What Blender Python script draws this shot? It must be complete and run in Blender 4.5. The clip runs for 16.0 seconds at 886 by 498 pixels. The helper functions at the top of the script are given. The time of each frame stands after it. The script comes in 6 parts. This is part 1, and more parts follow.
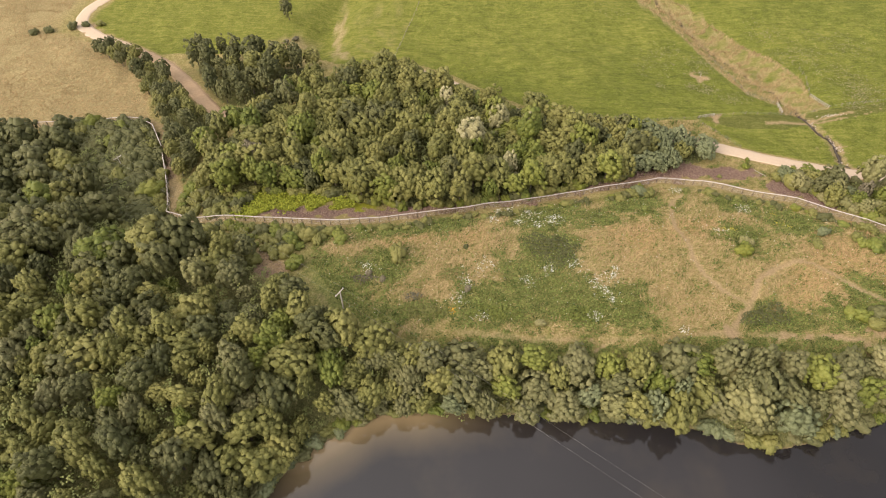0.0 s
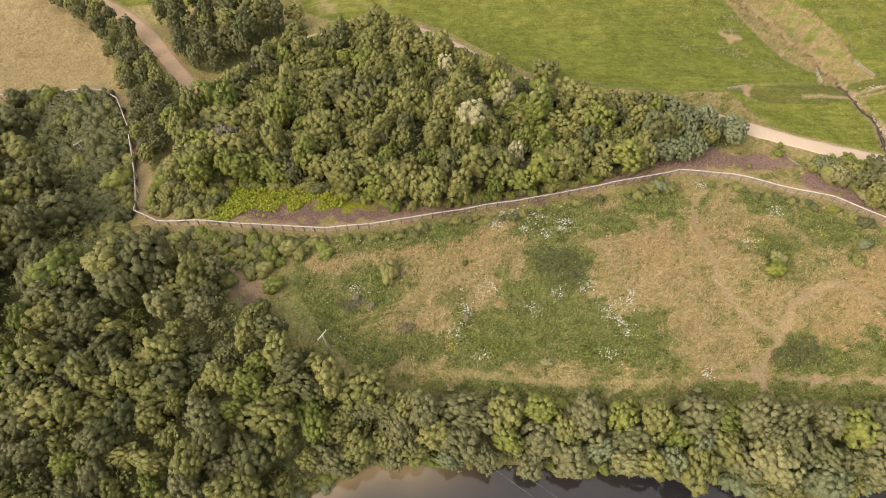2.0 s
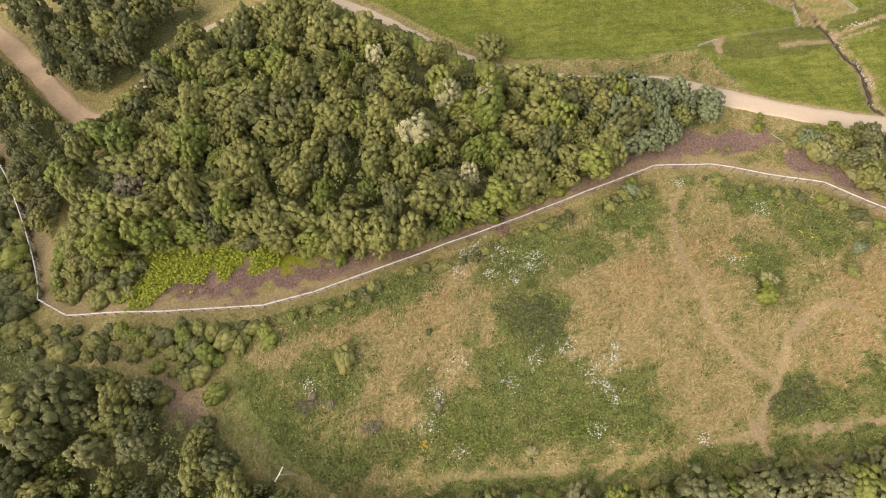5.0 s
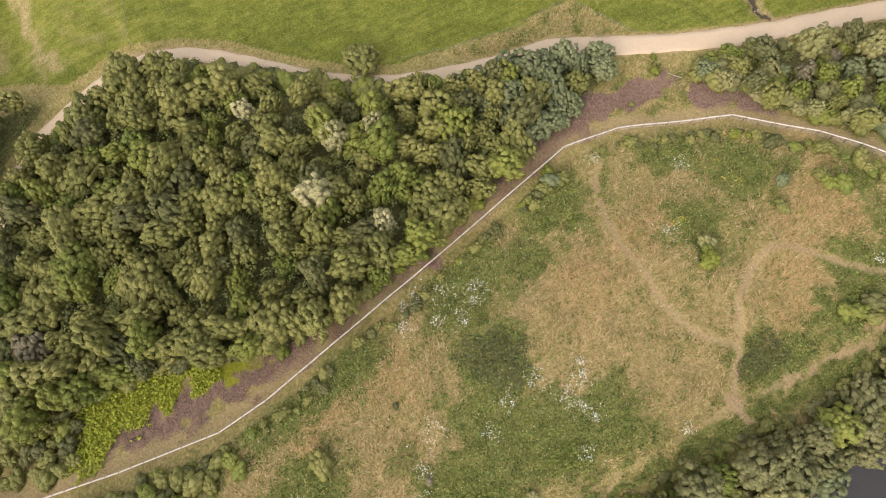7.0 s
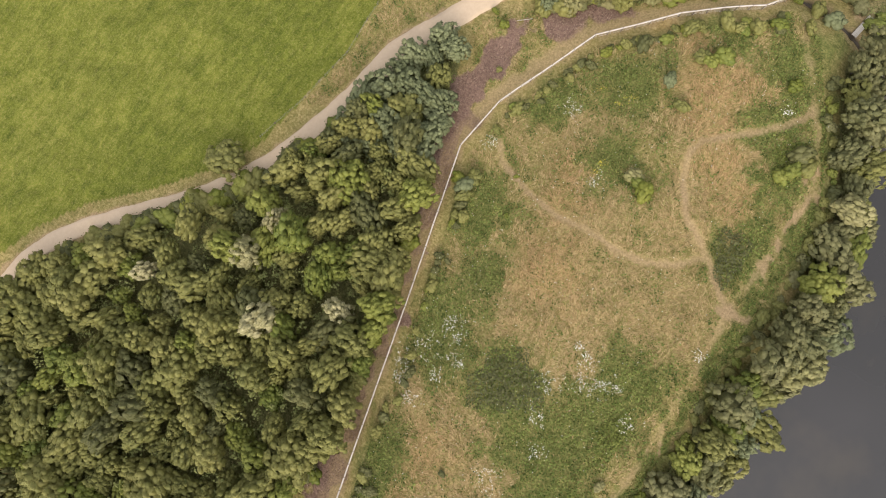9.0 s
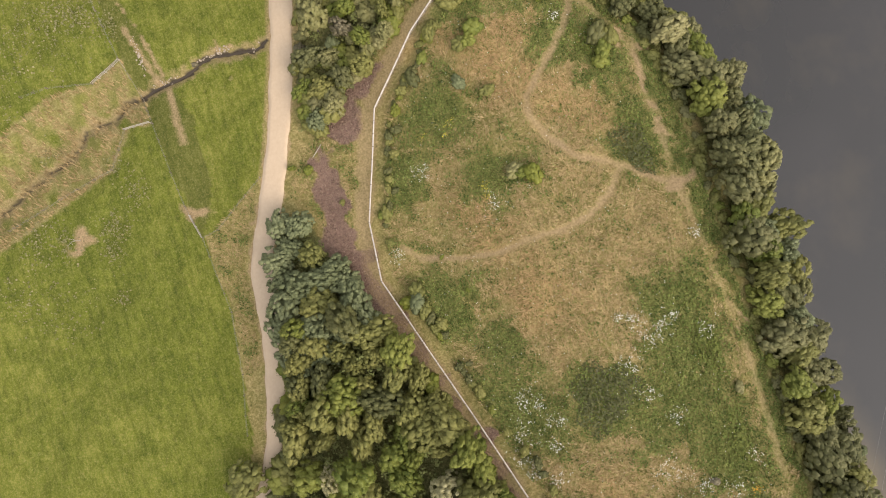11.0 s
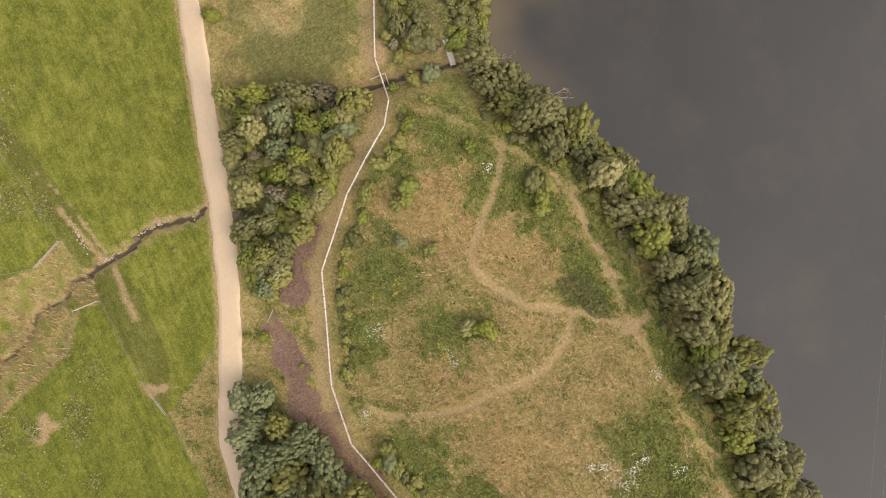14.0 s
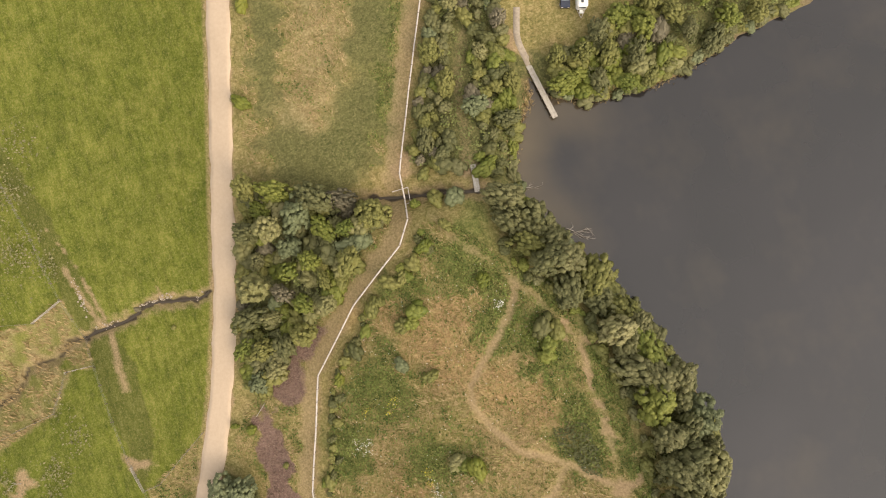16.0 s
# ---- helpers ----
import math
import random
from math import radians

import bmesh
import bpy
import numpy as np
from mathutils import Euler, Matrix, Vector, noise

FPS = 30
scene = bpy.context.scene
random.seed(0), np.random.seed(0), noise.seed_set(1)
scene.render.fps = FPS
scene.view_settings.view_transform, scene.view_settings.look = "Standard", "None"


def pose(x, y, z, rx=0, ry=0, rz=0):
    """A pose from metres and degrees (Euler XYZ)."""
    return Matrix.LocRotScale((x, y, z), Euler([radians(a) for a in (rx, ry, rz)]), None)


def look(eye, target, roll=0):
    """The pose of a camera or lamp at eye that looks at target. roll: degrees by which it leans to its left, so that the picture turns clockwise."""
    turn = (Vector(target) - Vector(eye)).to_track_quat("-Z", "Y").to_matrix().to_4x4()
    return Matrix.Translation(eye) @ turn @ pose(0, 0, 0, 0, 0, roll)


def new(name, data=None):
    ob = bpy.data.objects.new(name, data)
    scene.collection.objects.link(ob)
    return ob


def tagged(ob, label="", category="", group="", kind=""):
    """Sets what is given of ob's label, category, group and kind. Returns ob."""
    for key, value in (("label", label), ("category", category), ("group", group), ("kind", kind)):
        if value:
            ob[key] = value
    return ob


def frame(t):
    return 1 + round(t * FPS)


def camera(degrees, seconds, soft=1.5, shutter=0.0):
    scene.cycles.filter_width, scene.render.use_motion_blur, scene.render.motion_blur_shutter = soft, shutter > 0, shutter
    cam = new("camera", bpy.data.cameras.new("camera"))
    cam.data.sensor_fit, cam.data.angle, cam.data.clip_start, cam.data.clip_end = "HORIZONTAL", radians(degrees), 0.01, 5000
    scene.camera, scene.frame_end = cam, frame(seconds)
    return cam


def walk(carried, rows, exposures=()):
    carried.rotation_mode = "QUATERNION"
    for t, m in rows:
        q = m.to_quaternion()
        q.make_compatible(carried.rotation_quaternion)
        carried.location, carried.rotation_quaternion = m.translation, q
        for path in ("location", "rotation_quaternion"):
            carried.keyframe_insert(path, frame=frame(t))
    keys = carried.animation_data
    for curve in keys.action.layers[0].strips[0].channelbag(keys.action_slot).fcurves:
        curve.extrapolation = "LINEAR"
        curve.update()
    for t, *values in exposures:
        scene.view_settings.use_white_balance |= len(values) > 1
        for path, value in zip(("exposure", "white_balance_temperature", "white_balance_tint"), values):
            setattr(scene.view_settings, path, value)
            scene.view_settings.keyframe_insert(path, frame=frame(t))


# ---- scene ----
cam = camera(70.53, 16.0, soft=1.0)
# seconds, place, heading, tilt, lean
PATH = [
    (0, 0.00, 0.00, 110.38, 0.00, -51.79, 0.09),
    (0.5, 0.28, 6.42, 110.48, 0.16, -53.75, 0.06),
    (1, 0.54, 12.88, 110.55, 0.29, -55.76, 0.03),
    (1.5, 0.79, 19.23, 110.52, 0.32, -57.72, -0.03),
    (2, 1.02, 25.55, 110.51, 0.33, -59.65, -0.05),
    (2.5, 1.29, 32.19, 110.59, 0.30, -61.70, -0.03),
    (3, 1.53, 38.76, 110.52, 0.27, -63.68, -0.04),
    (3.2, 1.62, 41.40, 110.43, 0.24, -64.43, -0.03),
    (3.725, 1.96, 47.89, 110.31, -0.53, -66.29, -0.02),
    (4.25, 2.63, 53.89, 110.40, -2.63, -67.99, -0.00),
    (4.775, 3.74, 59.83, 110.61, -5.93, -69.70, 0.01),
    (5.3, 5.44, 66.10, 110.87, -10.28, -71.57, 0.02),
    (5.5, 6.26, 68.57, 110.92, -12.12, -72.32, -0.03),
    (6, 8.47, 74.62, 111.22, -16.72, -74.26, -0.02),
    (6.5, 11.04, 80.38, 111.46, -21.32, -76.20, -0.01),
    (7, 13.95, 85.70, 111.65, -26.27, -78.04, 0.11),
    (7.5, 17.35, 90.58, 111.82, -32.89, -79.93, 0.00),
    (8, 21.12, 94.98, 112.08, -39.69, -81.80, -0.01),
    (8.5, 25.21, 98.80, 112.43, -46.56, -83.63, -0.05),
    (9, 29.38, 102.09, 112.78, -55.59, -85.21, 0.12),
    (9.2, 31.18, 103.20, 112.88, -60.50, -85.39, -0.18),
    (9.725, 36.32, 105.53, 113.23, -74.41, -85.95, -0.09),
    (10.25, 42.01, 106.73, 113.64, -89.74, -85.96, 0.11),
    (10.775, 47.43, 106.72, 114.09, -104.24, -85.66, 0.30),
    (11.3, 51.77, 105.43, 114.55, -115.66, -85.29, 0.39),
    (11.5, 53.20, 104.63, 114.70, -119.38, -85.12, -0.38),
    (12, 56.65, 102.18, 114.96, -123.77, -85.03, -0.10),
    (12.5, 60.37, 99.06, 115.00, -124.84, -85.02, -0.02),
    (13, 64.61, 95.58, 114.92, -125.30, -85.19, 0.08),
    (13.5, 69.15, 91.75, 114.84, -124.08, -85.38, -0.36),
    (14, 74.16, 88.26, 114.77, -116.51, -85.77, 0.26),
    (14.5, 79.44, 85.61, 114.59, -111.42, -86.00, -0.05),
    (15, 84.91, 83.57, 114.52, -108.60, -86.13, 0.07),
    (15.5, 90.46, 81.58, 114.38, -108.56, -86.18, -0.03),
    (16, 96.22, 79.52, 114.28, -108.68, -86.21, -0.01),
]
walk(cam, [(t, pose(x, y, z, 90 + tilt, 0, head) @ pose(0, 0, 0, 0, 0, lean)) for t, x, y, z, head, tilt, lean in PATH],
     exposures=[(0.0, 1.12, 7200, 14), (6.0, 1.10, 7000, 11), (9.0, 1.06, 6850, 10), (11.5, 0.97, 7100, 10), (14.0, 0.96, 7450, 11), (16.0, 0.95, 7450, 11)])

# ---- world and sun: bright overcast, a soft sun from the south-west ----
SUN_FROM = Vector((-0.77, -0.45, 0.67)).normalized()
world = bpy.data.worlds.new("sky")
scene.world = world
world.use_nodes = True
wn = world.node_tree
sky = wn.nodes.new("ShaderNodeTexSky")
sky.sky_type, sky.sun_disc = "NISHITA", False
sky.sun_elevation = math.asin(SUN_FROM.z)
sky.sun_rotation = math.atan2(SUN_FROM.x, SUN_FROM.y)
sky.air_density, sky.dust_density, sky.ozone_density = 1.0, 2.0, 1.0
cloud = wn.nodes.new("ShaderNodeMix")  # an even layer of thin cloud over the blue
cloud.data_type = "RGBA"
cloud.inputs[0].default_value = 0.75
toward = wn.nodes.new("ShaderNodeVectorMath")
toward.operation = "DOT_PRODUCT"
toward.inputs[1].default_value = SUN_FROM
wn.links.new(wn.nodes.new("ShaderNodeTexCoord").outputs["Generated"], toward.inputs[0])
veil = wn.nodes.new("ShaderNodeMapRange")  # the layer is brighter towards the veiled sun
veil.inputs[1].default_value, veil.inputs[2].default_value, veil.inputs[3].default_value, veil.inputs[4].default_value = 0.0, 1.0, 0.32, 1.6
wn.links.new(toward.outputs["Value"], veil.inputs[0])
layer = wn.nodes.new("ShaderNodeVectorMath")
layer.operation = "SCALE"
layer.inputs[0].default_value = (6.5, 6.58, 6.7)
wn.links.new(veil.outputs[0], layer.inputs["Scale"])
wn.links.new(layer.outputs[0], cloud.inputs[7])
wn.links.new(sky.outputs[0], cloud.inputs[6])
wn.links.new(cloud.outputs[2], wn.nodes["Background"].inputs[0])
wn.nodes["Background"].inputs[1].default_value = 0.15
sun_data = bpy.data.lights.new("sun", "SUN")
sun_data.energy, sun_data.angle, sun_data.color = 1.12, radians(30), (1.0, 0.91, 0.77)
sun = new("sun", sun_data)
sun.matrix_world = look(SUN_FROM * 400, (0, 0, 0))


# ---- materials ----
def nodes_of(name):
    m = bpy.data.materials.new(name)
    m.use_nodes = True
    nt = m.node_tree
    return m, nt, nt.nodes["Principled BSDF"]


def add(nt, kind, **inputs):
    n = nt.nodes.new(kind)
    for key, value in inputs.items():
        key = int(key[1:]) if key[0] == "i" and key[1:].isdigit() else key
        sock = n.inputs[key]
        if isinstance(value, bpy.types.NodeSocket):
            nt.links.new(value, sock)
        else:
            sock.default_value = value
    return n


def noise_of(nt, vector, scale, detail=4.0, rough=0.6, stretch=None):
    if stretch:
        vector = add(nt, "ShaderNodeMapping", Vector=vector, Scale=stretch, Rotation=(0, 0, 0.6)).outputs[0]
    n = add(nt, "ShaderNodeTexNoise", Vector=vector, Scale=scale, Detail=detail, Roughness=rough)
    return n.outputs["Fac"]


def ramp(nt, fac, *stops):
    n = add(nt, "ShaderNodeValToRGB", Fac=fac)
    el = n.color_ramp.elements
    while len(el) < len(stops):
        el.new(0.5)
    for e, (at, c) in zip(el, stops):
        e.position, e.color = at, (*c, 1) if len(c) == 3 else c
    return n.outputs["Color"]


def mix(nt, fac, a, b, mode="MIX"):
    n = nt.nodes.new("ShaderNodeMix")
    n.data_type, n.blend_type = "RGBA", mode
    for sock, value in ((n.inputs[0], fac), (n.inputs[6], a), (n.inputs[7], b)):
        if isinstance(value, bpy.types.NodeSocket):
            nt.links.new(value, sock)
        else:
            sock.default_value = value if isinstance(value, (int, float)) else (*value, 1)
    return n.outputs[2]


def calc(nt, op, a, b=0.0, clamp=False):
    n = nt.nodes.new("ShaderNodeMath")
    n.operation, n.use_clamp = op, clamp
    for sock, value in ((n.inputs[0], a), (n.inputs[1], b)):
        if isinstance(value, bpy.types.NodeSocket):
            nt.links.new(value, sock)
        else:
            sock.default_value = value
    return n.outputs[0]


def relief(nt, bsdf, height, strength=0.4, distance=0.1):
    b = add(nt, "ShaderNodeBump", Height=height, Strength=strength, Distance=distance)
    nt.links.new(b.outputs[0], bsdf.inputs["Normal"])


def place(nt):
    return nt.nodes.new("ShaderNodeNewGeometry").outputs["Position"]


def rough_material(name, dark, light, scale=3.0, roughness=0.85, stretch=None, bump=0.3, metal=0.0, own=False):
    """Two-scale mottled material; own=True: in the thing's own coordinates, varied from object to object."""
    m, nt, b = nodes_of(name)
    v = nt.nodes.new("ShaderNodeTexCoord").outputs["Object"] if own else place(nt)
    fine = noise_of(nt, v, scale, 5, 0.65, stretch)
    broad = noise_of(nt, v, scale * 0.13, 3, 0.5)
    f = calc(nt, "ADD", calc(nt, "MULTIPLY", fine, 0.65), calc(nt, "MULTIPLY", broad, 0.35))
    c = ramp(nt, f, (0.34, dark), (0.66, light))
    if own:
        r = nt.nodes.new("ShaderNodeObjectInfo").outputs["Random"]
        c = mix(nt, 0.35, c, ramp(nt, r, (0.0, dark), (1.0, light)))
    nt.links.new(c, b.inputs["Base Color"])
    b.inputs["Roughness"].default_value, b.inputs["Metallic"].default_value = roughness, metal
    relief(nt, b, fine, bump, 0.05)
    return m


def leaf_material(name, dark, mid, light, spread=0.34):
    """Foliage: colour drifts from plant to plant, from clump to clump, from spray to spray and from leaf to leaf; the
    noise also paints in shaded gaps.
    """
    m, nt, b = nodes_of(name)
    isle = nt.nodes.new("ShaderNodeNewGeometry").outputs["Random Per Island"]
    one = nt.nodes.new("ShaderNodeObjectInfo").outputs["Random"]

    def drift(key):
        a = add(nt, "ShaderNodeAttribute")
        a.attribute_name = key
        return a.outputs["Fac"]
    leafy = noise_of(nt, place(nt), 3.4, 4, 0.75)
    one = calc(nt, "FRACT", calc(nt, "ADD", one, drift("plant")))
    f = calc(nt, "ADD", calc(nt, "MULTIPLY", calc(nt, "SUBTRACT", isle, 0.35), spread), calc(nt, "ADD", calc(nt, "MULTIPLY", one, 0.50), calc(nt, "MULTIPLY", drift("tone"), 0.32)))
    # strong noise: shade in the gaps between leaves, painted into the colour
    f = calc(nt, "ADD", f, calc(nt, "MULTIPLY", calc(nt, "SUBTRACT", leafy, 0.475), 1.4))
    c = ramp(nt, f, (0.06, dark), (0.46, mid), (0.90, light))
    nt.links.new(c, b.inputs["Base Color"])
    b.inputs["Roughness"].default_value = 0.6
    b.inputs["Specular IOR Level"].default_value = 0.25
    relief(nt, b, leafy, 0.35, 0.15)
    return m


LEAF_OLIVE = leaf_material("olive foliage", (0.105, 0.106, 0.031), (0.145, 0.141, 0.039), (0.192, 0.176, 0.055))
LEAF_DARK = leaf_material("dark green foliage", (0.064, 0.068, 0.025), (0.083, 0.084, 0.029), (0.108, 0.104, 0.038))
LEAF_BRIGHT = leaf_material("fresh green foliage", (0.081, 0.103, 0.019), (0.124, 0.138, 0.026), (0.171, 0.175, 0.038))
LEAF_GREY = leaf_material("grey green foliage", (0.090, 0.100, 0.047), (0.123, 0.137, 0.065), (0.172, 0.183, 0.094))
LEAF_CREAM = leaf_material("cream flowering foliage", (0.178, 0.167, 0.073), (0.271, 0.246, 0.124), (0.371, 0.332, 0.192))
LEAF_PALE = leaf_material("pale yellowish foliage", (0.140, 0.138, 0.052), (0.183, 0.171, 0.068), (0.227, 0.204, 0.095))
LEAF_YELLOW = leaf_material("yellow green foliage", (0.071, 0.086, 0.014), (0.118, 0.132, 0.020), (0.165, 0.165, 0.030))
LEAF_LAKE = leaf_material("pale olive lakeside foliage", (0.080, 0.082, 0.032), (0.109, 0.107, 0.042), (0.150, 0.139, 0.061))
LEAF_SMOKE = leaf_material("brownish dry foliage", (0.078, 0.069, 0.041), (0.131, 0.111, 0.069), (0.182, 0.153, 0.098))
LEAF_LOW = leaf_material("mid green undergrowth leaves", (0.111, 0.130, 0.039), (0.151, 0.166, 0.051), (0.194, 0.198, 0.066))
BARK = rough_material("bark", (0.05, 0.04, 0.03), (0.15, 0.12, 0.09), 4.0, own=True)
DEADWOOD = rough_material("bleached dead wood", (0.22, 0.18, 0.15), (0.45, 0.40, 0.34), 5.0, own=True)

# ---- the lie of the land ----
PROFILE = ((-60, 12.0), (20, 10.5), (45, 8.6), (61, 6.6), (70, 4.9), (78, 3.9), (85, 2.5), (91, 0.6), (99, -3.2), (107, -6.6), (116, -9.0), (125, -10.9),
           (137, -13.0), (149, -15.0), (162, -17.0), (176, -19.0), (200, -22.0), (240, -25.0), (400, -30.0), (3000, -40.0))
EAST = ((-60, 4.0), (40, 2.5), (60, 1.8), (80, -0.5), (95, -2.0), (105, -3.5), (124, -9.0), (140, -12.5), (155, -14.5), (176, -17.0), (240, -24.0),
        (400, -30.0), (3000, -40.0))
SHORE = ((-62, -40), (-58, -8), (-45, 14), (-31.7, 32.7), (-24.1, 40.7), (-14, 47.3), (-8.8, 48.3), (7, 48.2), (20, 47.8), (28.4, 47.6), (35.8, 46.6), (46.2, 45.4),
         (53.2, 42.6), (60, 41.4), (68.4, 43.2), (84.3, 48.0), (97.8, 54.6), (105.4, 59.6), (113.3, 60.4), (120.4, 56.9), (124.3, 53.3), (128.5, 51.8),
         (123.4, 48), (120.9, 41.7), (119.8, 33.2), (120.4, 25.1), (123.5, 13.9), (125.3, 0.8), (126.5, -7.6), (125, -20), (132, -80), (60, -150), (-40, -110))
STREAM = ((108.5, 61.5), (112, 70), (114.9, 80.7), (117, 87), (115.5, 100), (112.8, 114), (110.6, 124.2), (110.3, 126.8), (111.1, 128.9), (111.5, 131.7), (112.5, 134.6), (112.6, 138.1),
          (111.4, 140.8), (111, 143.8), (111.1, 147.2), (111.2, 150.7), (110.5, 153.2), (111.2, 157), (109.3, 159.2), (108.4, 161.4), (108.9, 164.6), (108.5, 168), (104.7, 171.5),
          (101.1, 185.6), (93.2, 206.2), (88, 228), (80, 250))
GULLY = ((111, 156), (109, 168), (103, 186), (96, 206), (87, 230), (70, 270))
GULLY_SIDES = ((119, 154.6), (116.5, 162.7), (117.5, 172), (113, 186), (106.3, 201.7), (92.4, 232), (76, 275), (56, 275), (77.9, 232.9), (86.9, 206.2), (94.7, 178), (96, 173), (98, 164), (105, 158.5), (104.4, 153),
               (110.5, 152.5))
STRIP = ((160, 163), (143.2, 157.9), (133.8, 155.3), (119.2, 154.5), (110.6, 153.4), (105, 152.8), (94.6, 151.3), (84.5, 150.1), (77.5, 149.3), (82, 146), (85.7, 144.6), (91.7, 143.7), (98, 143.8), (101.8, 143.6),
         (110, 146), (118, 147.6), (124.8, 149.2), (129.3, 150.4), (135.5, 150.9), (140.5, 152.8), (148.6, 155.3), (162, 160))
RUTS = ((((125.2, 151.8), (117.2, 149.6), (112, 148.4)), 0.55), (((121.8, 148.6), (118.2, 147.7), (112.7, 147.1)), 0.4), (((110.6, 146.8), (107.3, 146.7), (102.9, 147.0), (98.3, 147.0)), 0.75),
        (((134, 152.6), (129.3, 150.6), (124.8, 149.2)), 0.15))
FENCE = ((-150, 140), (-128, 144), (-110.7, 145.5), (-97, 147), (-91.3, 147.3), (-86, 143.6), (-80, 133), (-74.4, 118.8), (-69.1, 104.2), (-61.4, 99.1), (-42, 96.5),
         (-24, 95), (-15, 96.5), (0.5, 100.9), (27, 108.2), (56.4, 116.6), (68, 115.2), (88.6, 107), (98.9, 95.9), (106.2, 84.3), (110.3, 81.5),
         (114.3, 80.9), (118.9, 80.3), (132.8, 73.9), (147.9, 66.6), (190, 46))
ROAD = ((260, 72), (205, 89.5), (163.2, 102.8), (142.4, 109.3), (121.9, 116.1), (105.2, 122), (90.6, 127.7), (77, 134.3), (68.2, 139.3), (58, 140.6), (47.1, 142.8),
        (33.0, 147.8), (23.9, 152.2), (10.5, 163.2), (1.8, 171.8), (-7.4, 177.9), (-17.8, 181.3), (-30.0, 177.5), (-39.6, 173.4), (-46, 169), (-53.6, 158.5),
        (-58.5, 150.5), (-64.6, 147.2), (-71.5, 153.5), (-79, 164), (-94.4, 182.6), (-112.2, 195.2), (-130.4, 205.5), (-138.3, 215), (-138, 227), (-128, 245), (-100, 275))
TRACK = ((-33, 83), (-26.9, 73.4), (-22.1, 67.1), (-15.9, 63.1), (-10.2, 62.2), (2.9, 61.8), (12.2, 60.8), (20.4, 60.2), (30.5, 59.9), (38.8, 60.6), (47.7, 60.8),
         (55.9, 61.5), (60.3, 61.1), (67.4, 60.8), (73.6, 60.4), (80.4, 60.1), (89.2, 64.2), (98, 69.8), (103.8, 74.6), (109, 77))
PATH_LOOP = ((54.8, 61.3), (58.4, 65.6), (61.5, 69), (63.1, 71.2), (65.1, 75.1), (70.1, 78.8), (75.6, 81), (79, 80.2), (83.3, 75.5), (88.3, 70.2), (93, 67.2))
PATH_WEST = ((61, 69.3), (57.5, 72.1), (54.6, 77.4), (53.9, 82), (54.5, 88), (54, 92.8), (55.3, 100.5), (58.3, 108), (61.6, 110.8))


TRAIL = ((140, 61), (132.6, 64.5), (126.6, 65.8), (121.9, 66.5), (117.7, 68.0), (115, 67.5))


def aside(line, d):
    """The line moved d metres to its left."""
    p = np.array(line, float)
    t = np.gradient(p, axis=0)
    t /= np.linalg.norm(t, axis=1)[:, None]
    return p + d * np.stack((-t[:, 1], t[:, 0]), 1)


FENCE_STRIP = aside(FENCE, 1.3)


def smooth(a, b, v):
    t = np.clip((v - a) / (b - a), 0, 1)
    return t * t * (3 - 2 * t)


def along(line, step=1.0, rounds=2):
    """Points of a rounded line, about step metres apart."""
    p = np.array(line, float)
    for _ in range(rounds):
        q = np.empty((2 * len(p) - 2, p.shape[1]))
        q[0::2], q[1::2] = p[:-1] * 0.75 + p[1:] * 0.25, p[:-1] * 0.25 + p[1:] * 0.75
        p = np.vstack((p[:1], q, p[-1:]))
    d = np.concatenate(([0], np.cumsum(np.linalg.norm(np.diff(p, axis=0), axis=1))))
    s = np.linspace(0, d[-1], max(2, int(d[-1] / step) + 1))
    return np.stack([np.interp(s, d, p[:, k]) for k in range(p.shape[1])], 1)


def far_from(line, x, y, closed=False):
    """Distance of points from a line."""
    p = np.array(line, float)
    if closed:
        p = np.vstack((p, p[:1]))
    best = np.full(np.shape(x), 1e9)
    for (ax, ay), (bx, by) in zip(p[:-1], p[1:]):
        dx, dy = bx - ax, by - ay
        s = np.clip(((x - ax) * dx + (y - ay) * dy) / (dx * dx + dy * dy), 0, 1)
        best = np.minimum(best, (x - ax - s * dx) ** 2 + (y - ay - s * dy) ** 2)
    return np.sqrt(best)


def inside(poly, x, y):
    x, y = np.asarray(x, float), np.asarray(y, float)
    p = np.array(poly, float)
    hit = np.zeros(x.shape, bool)
    for (ax, ay), (bx, by) in zip(p, np.roll(p, -1, 0)):
        if ay != by:
            hit ^= ((ay > y) != (by > y)) & (x < (bx - ax) * (y - ay) / (by - ay) + ax)
    return hit


def waves(x, y, seed, size):
    """A cheap smooth random field, about -1 to 1, with features of that size."""
    r = np.random.RandomState(seed)
    out = 0
    for k in range(6):
        a, ph, s = r.uniform(0, 6.283), r.uniform(0, 6.283), r.uniform(0.6, 1.7)
        out = out + np.sin((x * math.cos(a) + y * math.sin(a)) * 6.283 * s / size + ph + 1.3 * np.sin((x * math.sin(a) - y * math.cos(a)) * 6.283 / size / 1.7 + ph))
    return out / 3.2


HOLLOW = ((-46, 184), (-44, 200), (-41, 225), (-36, 260), (-20, 320))


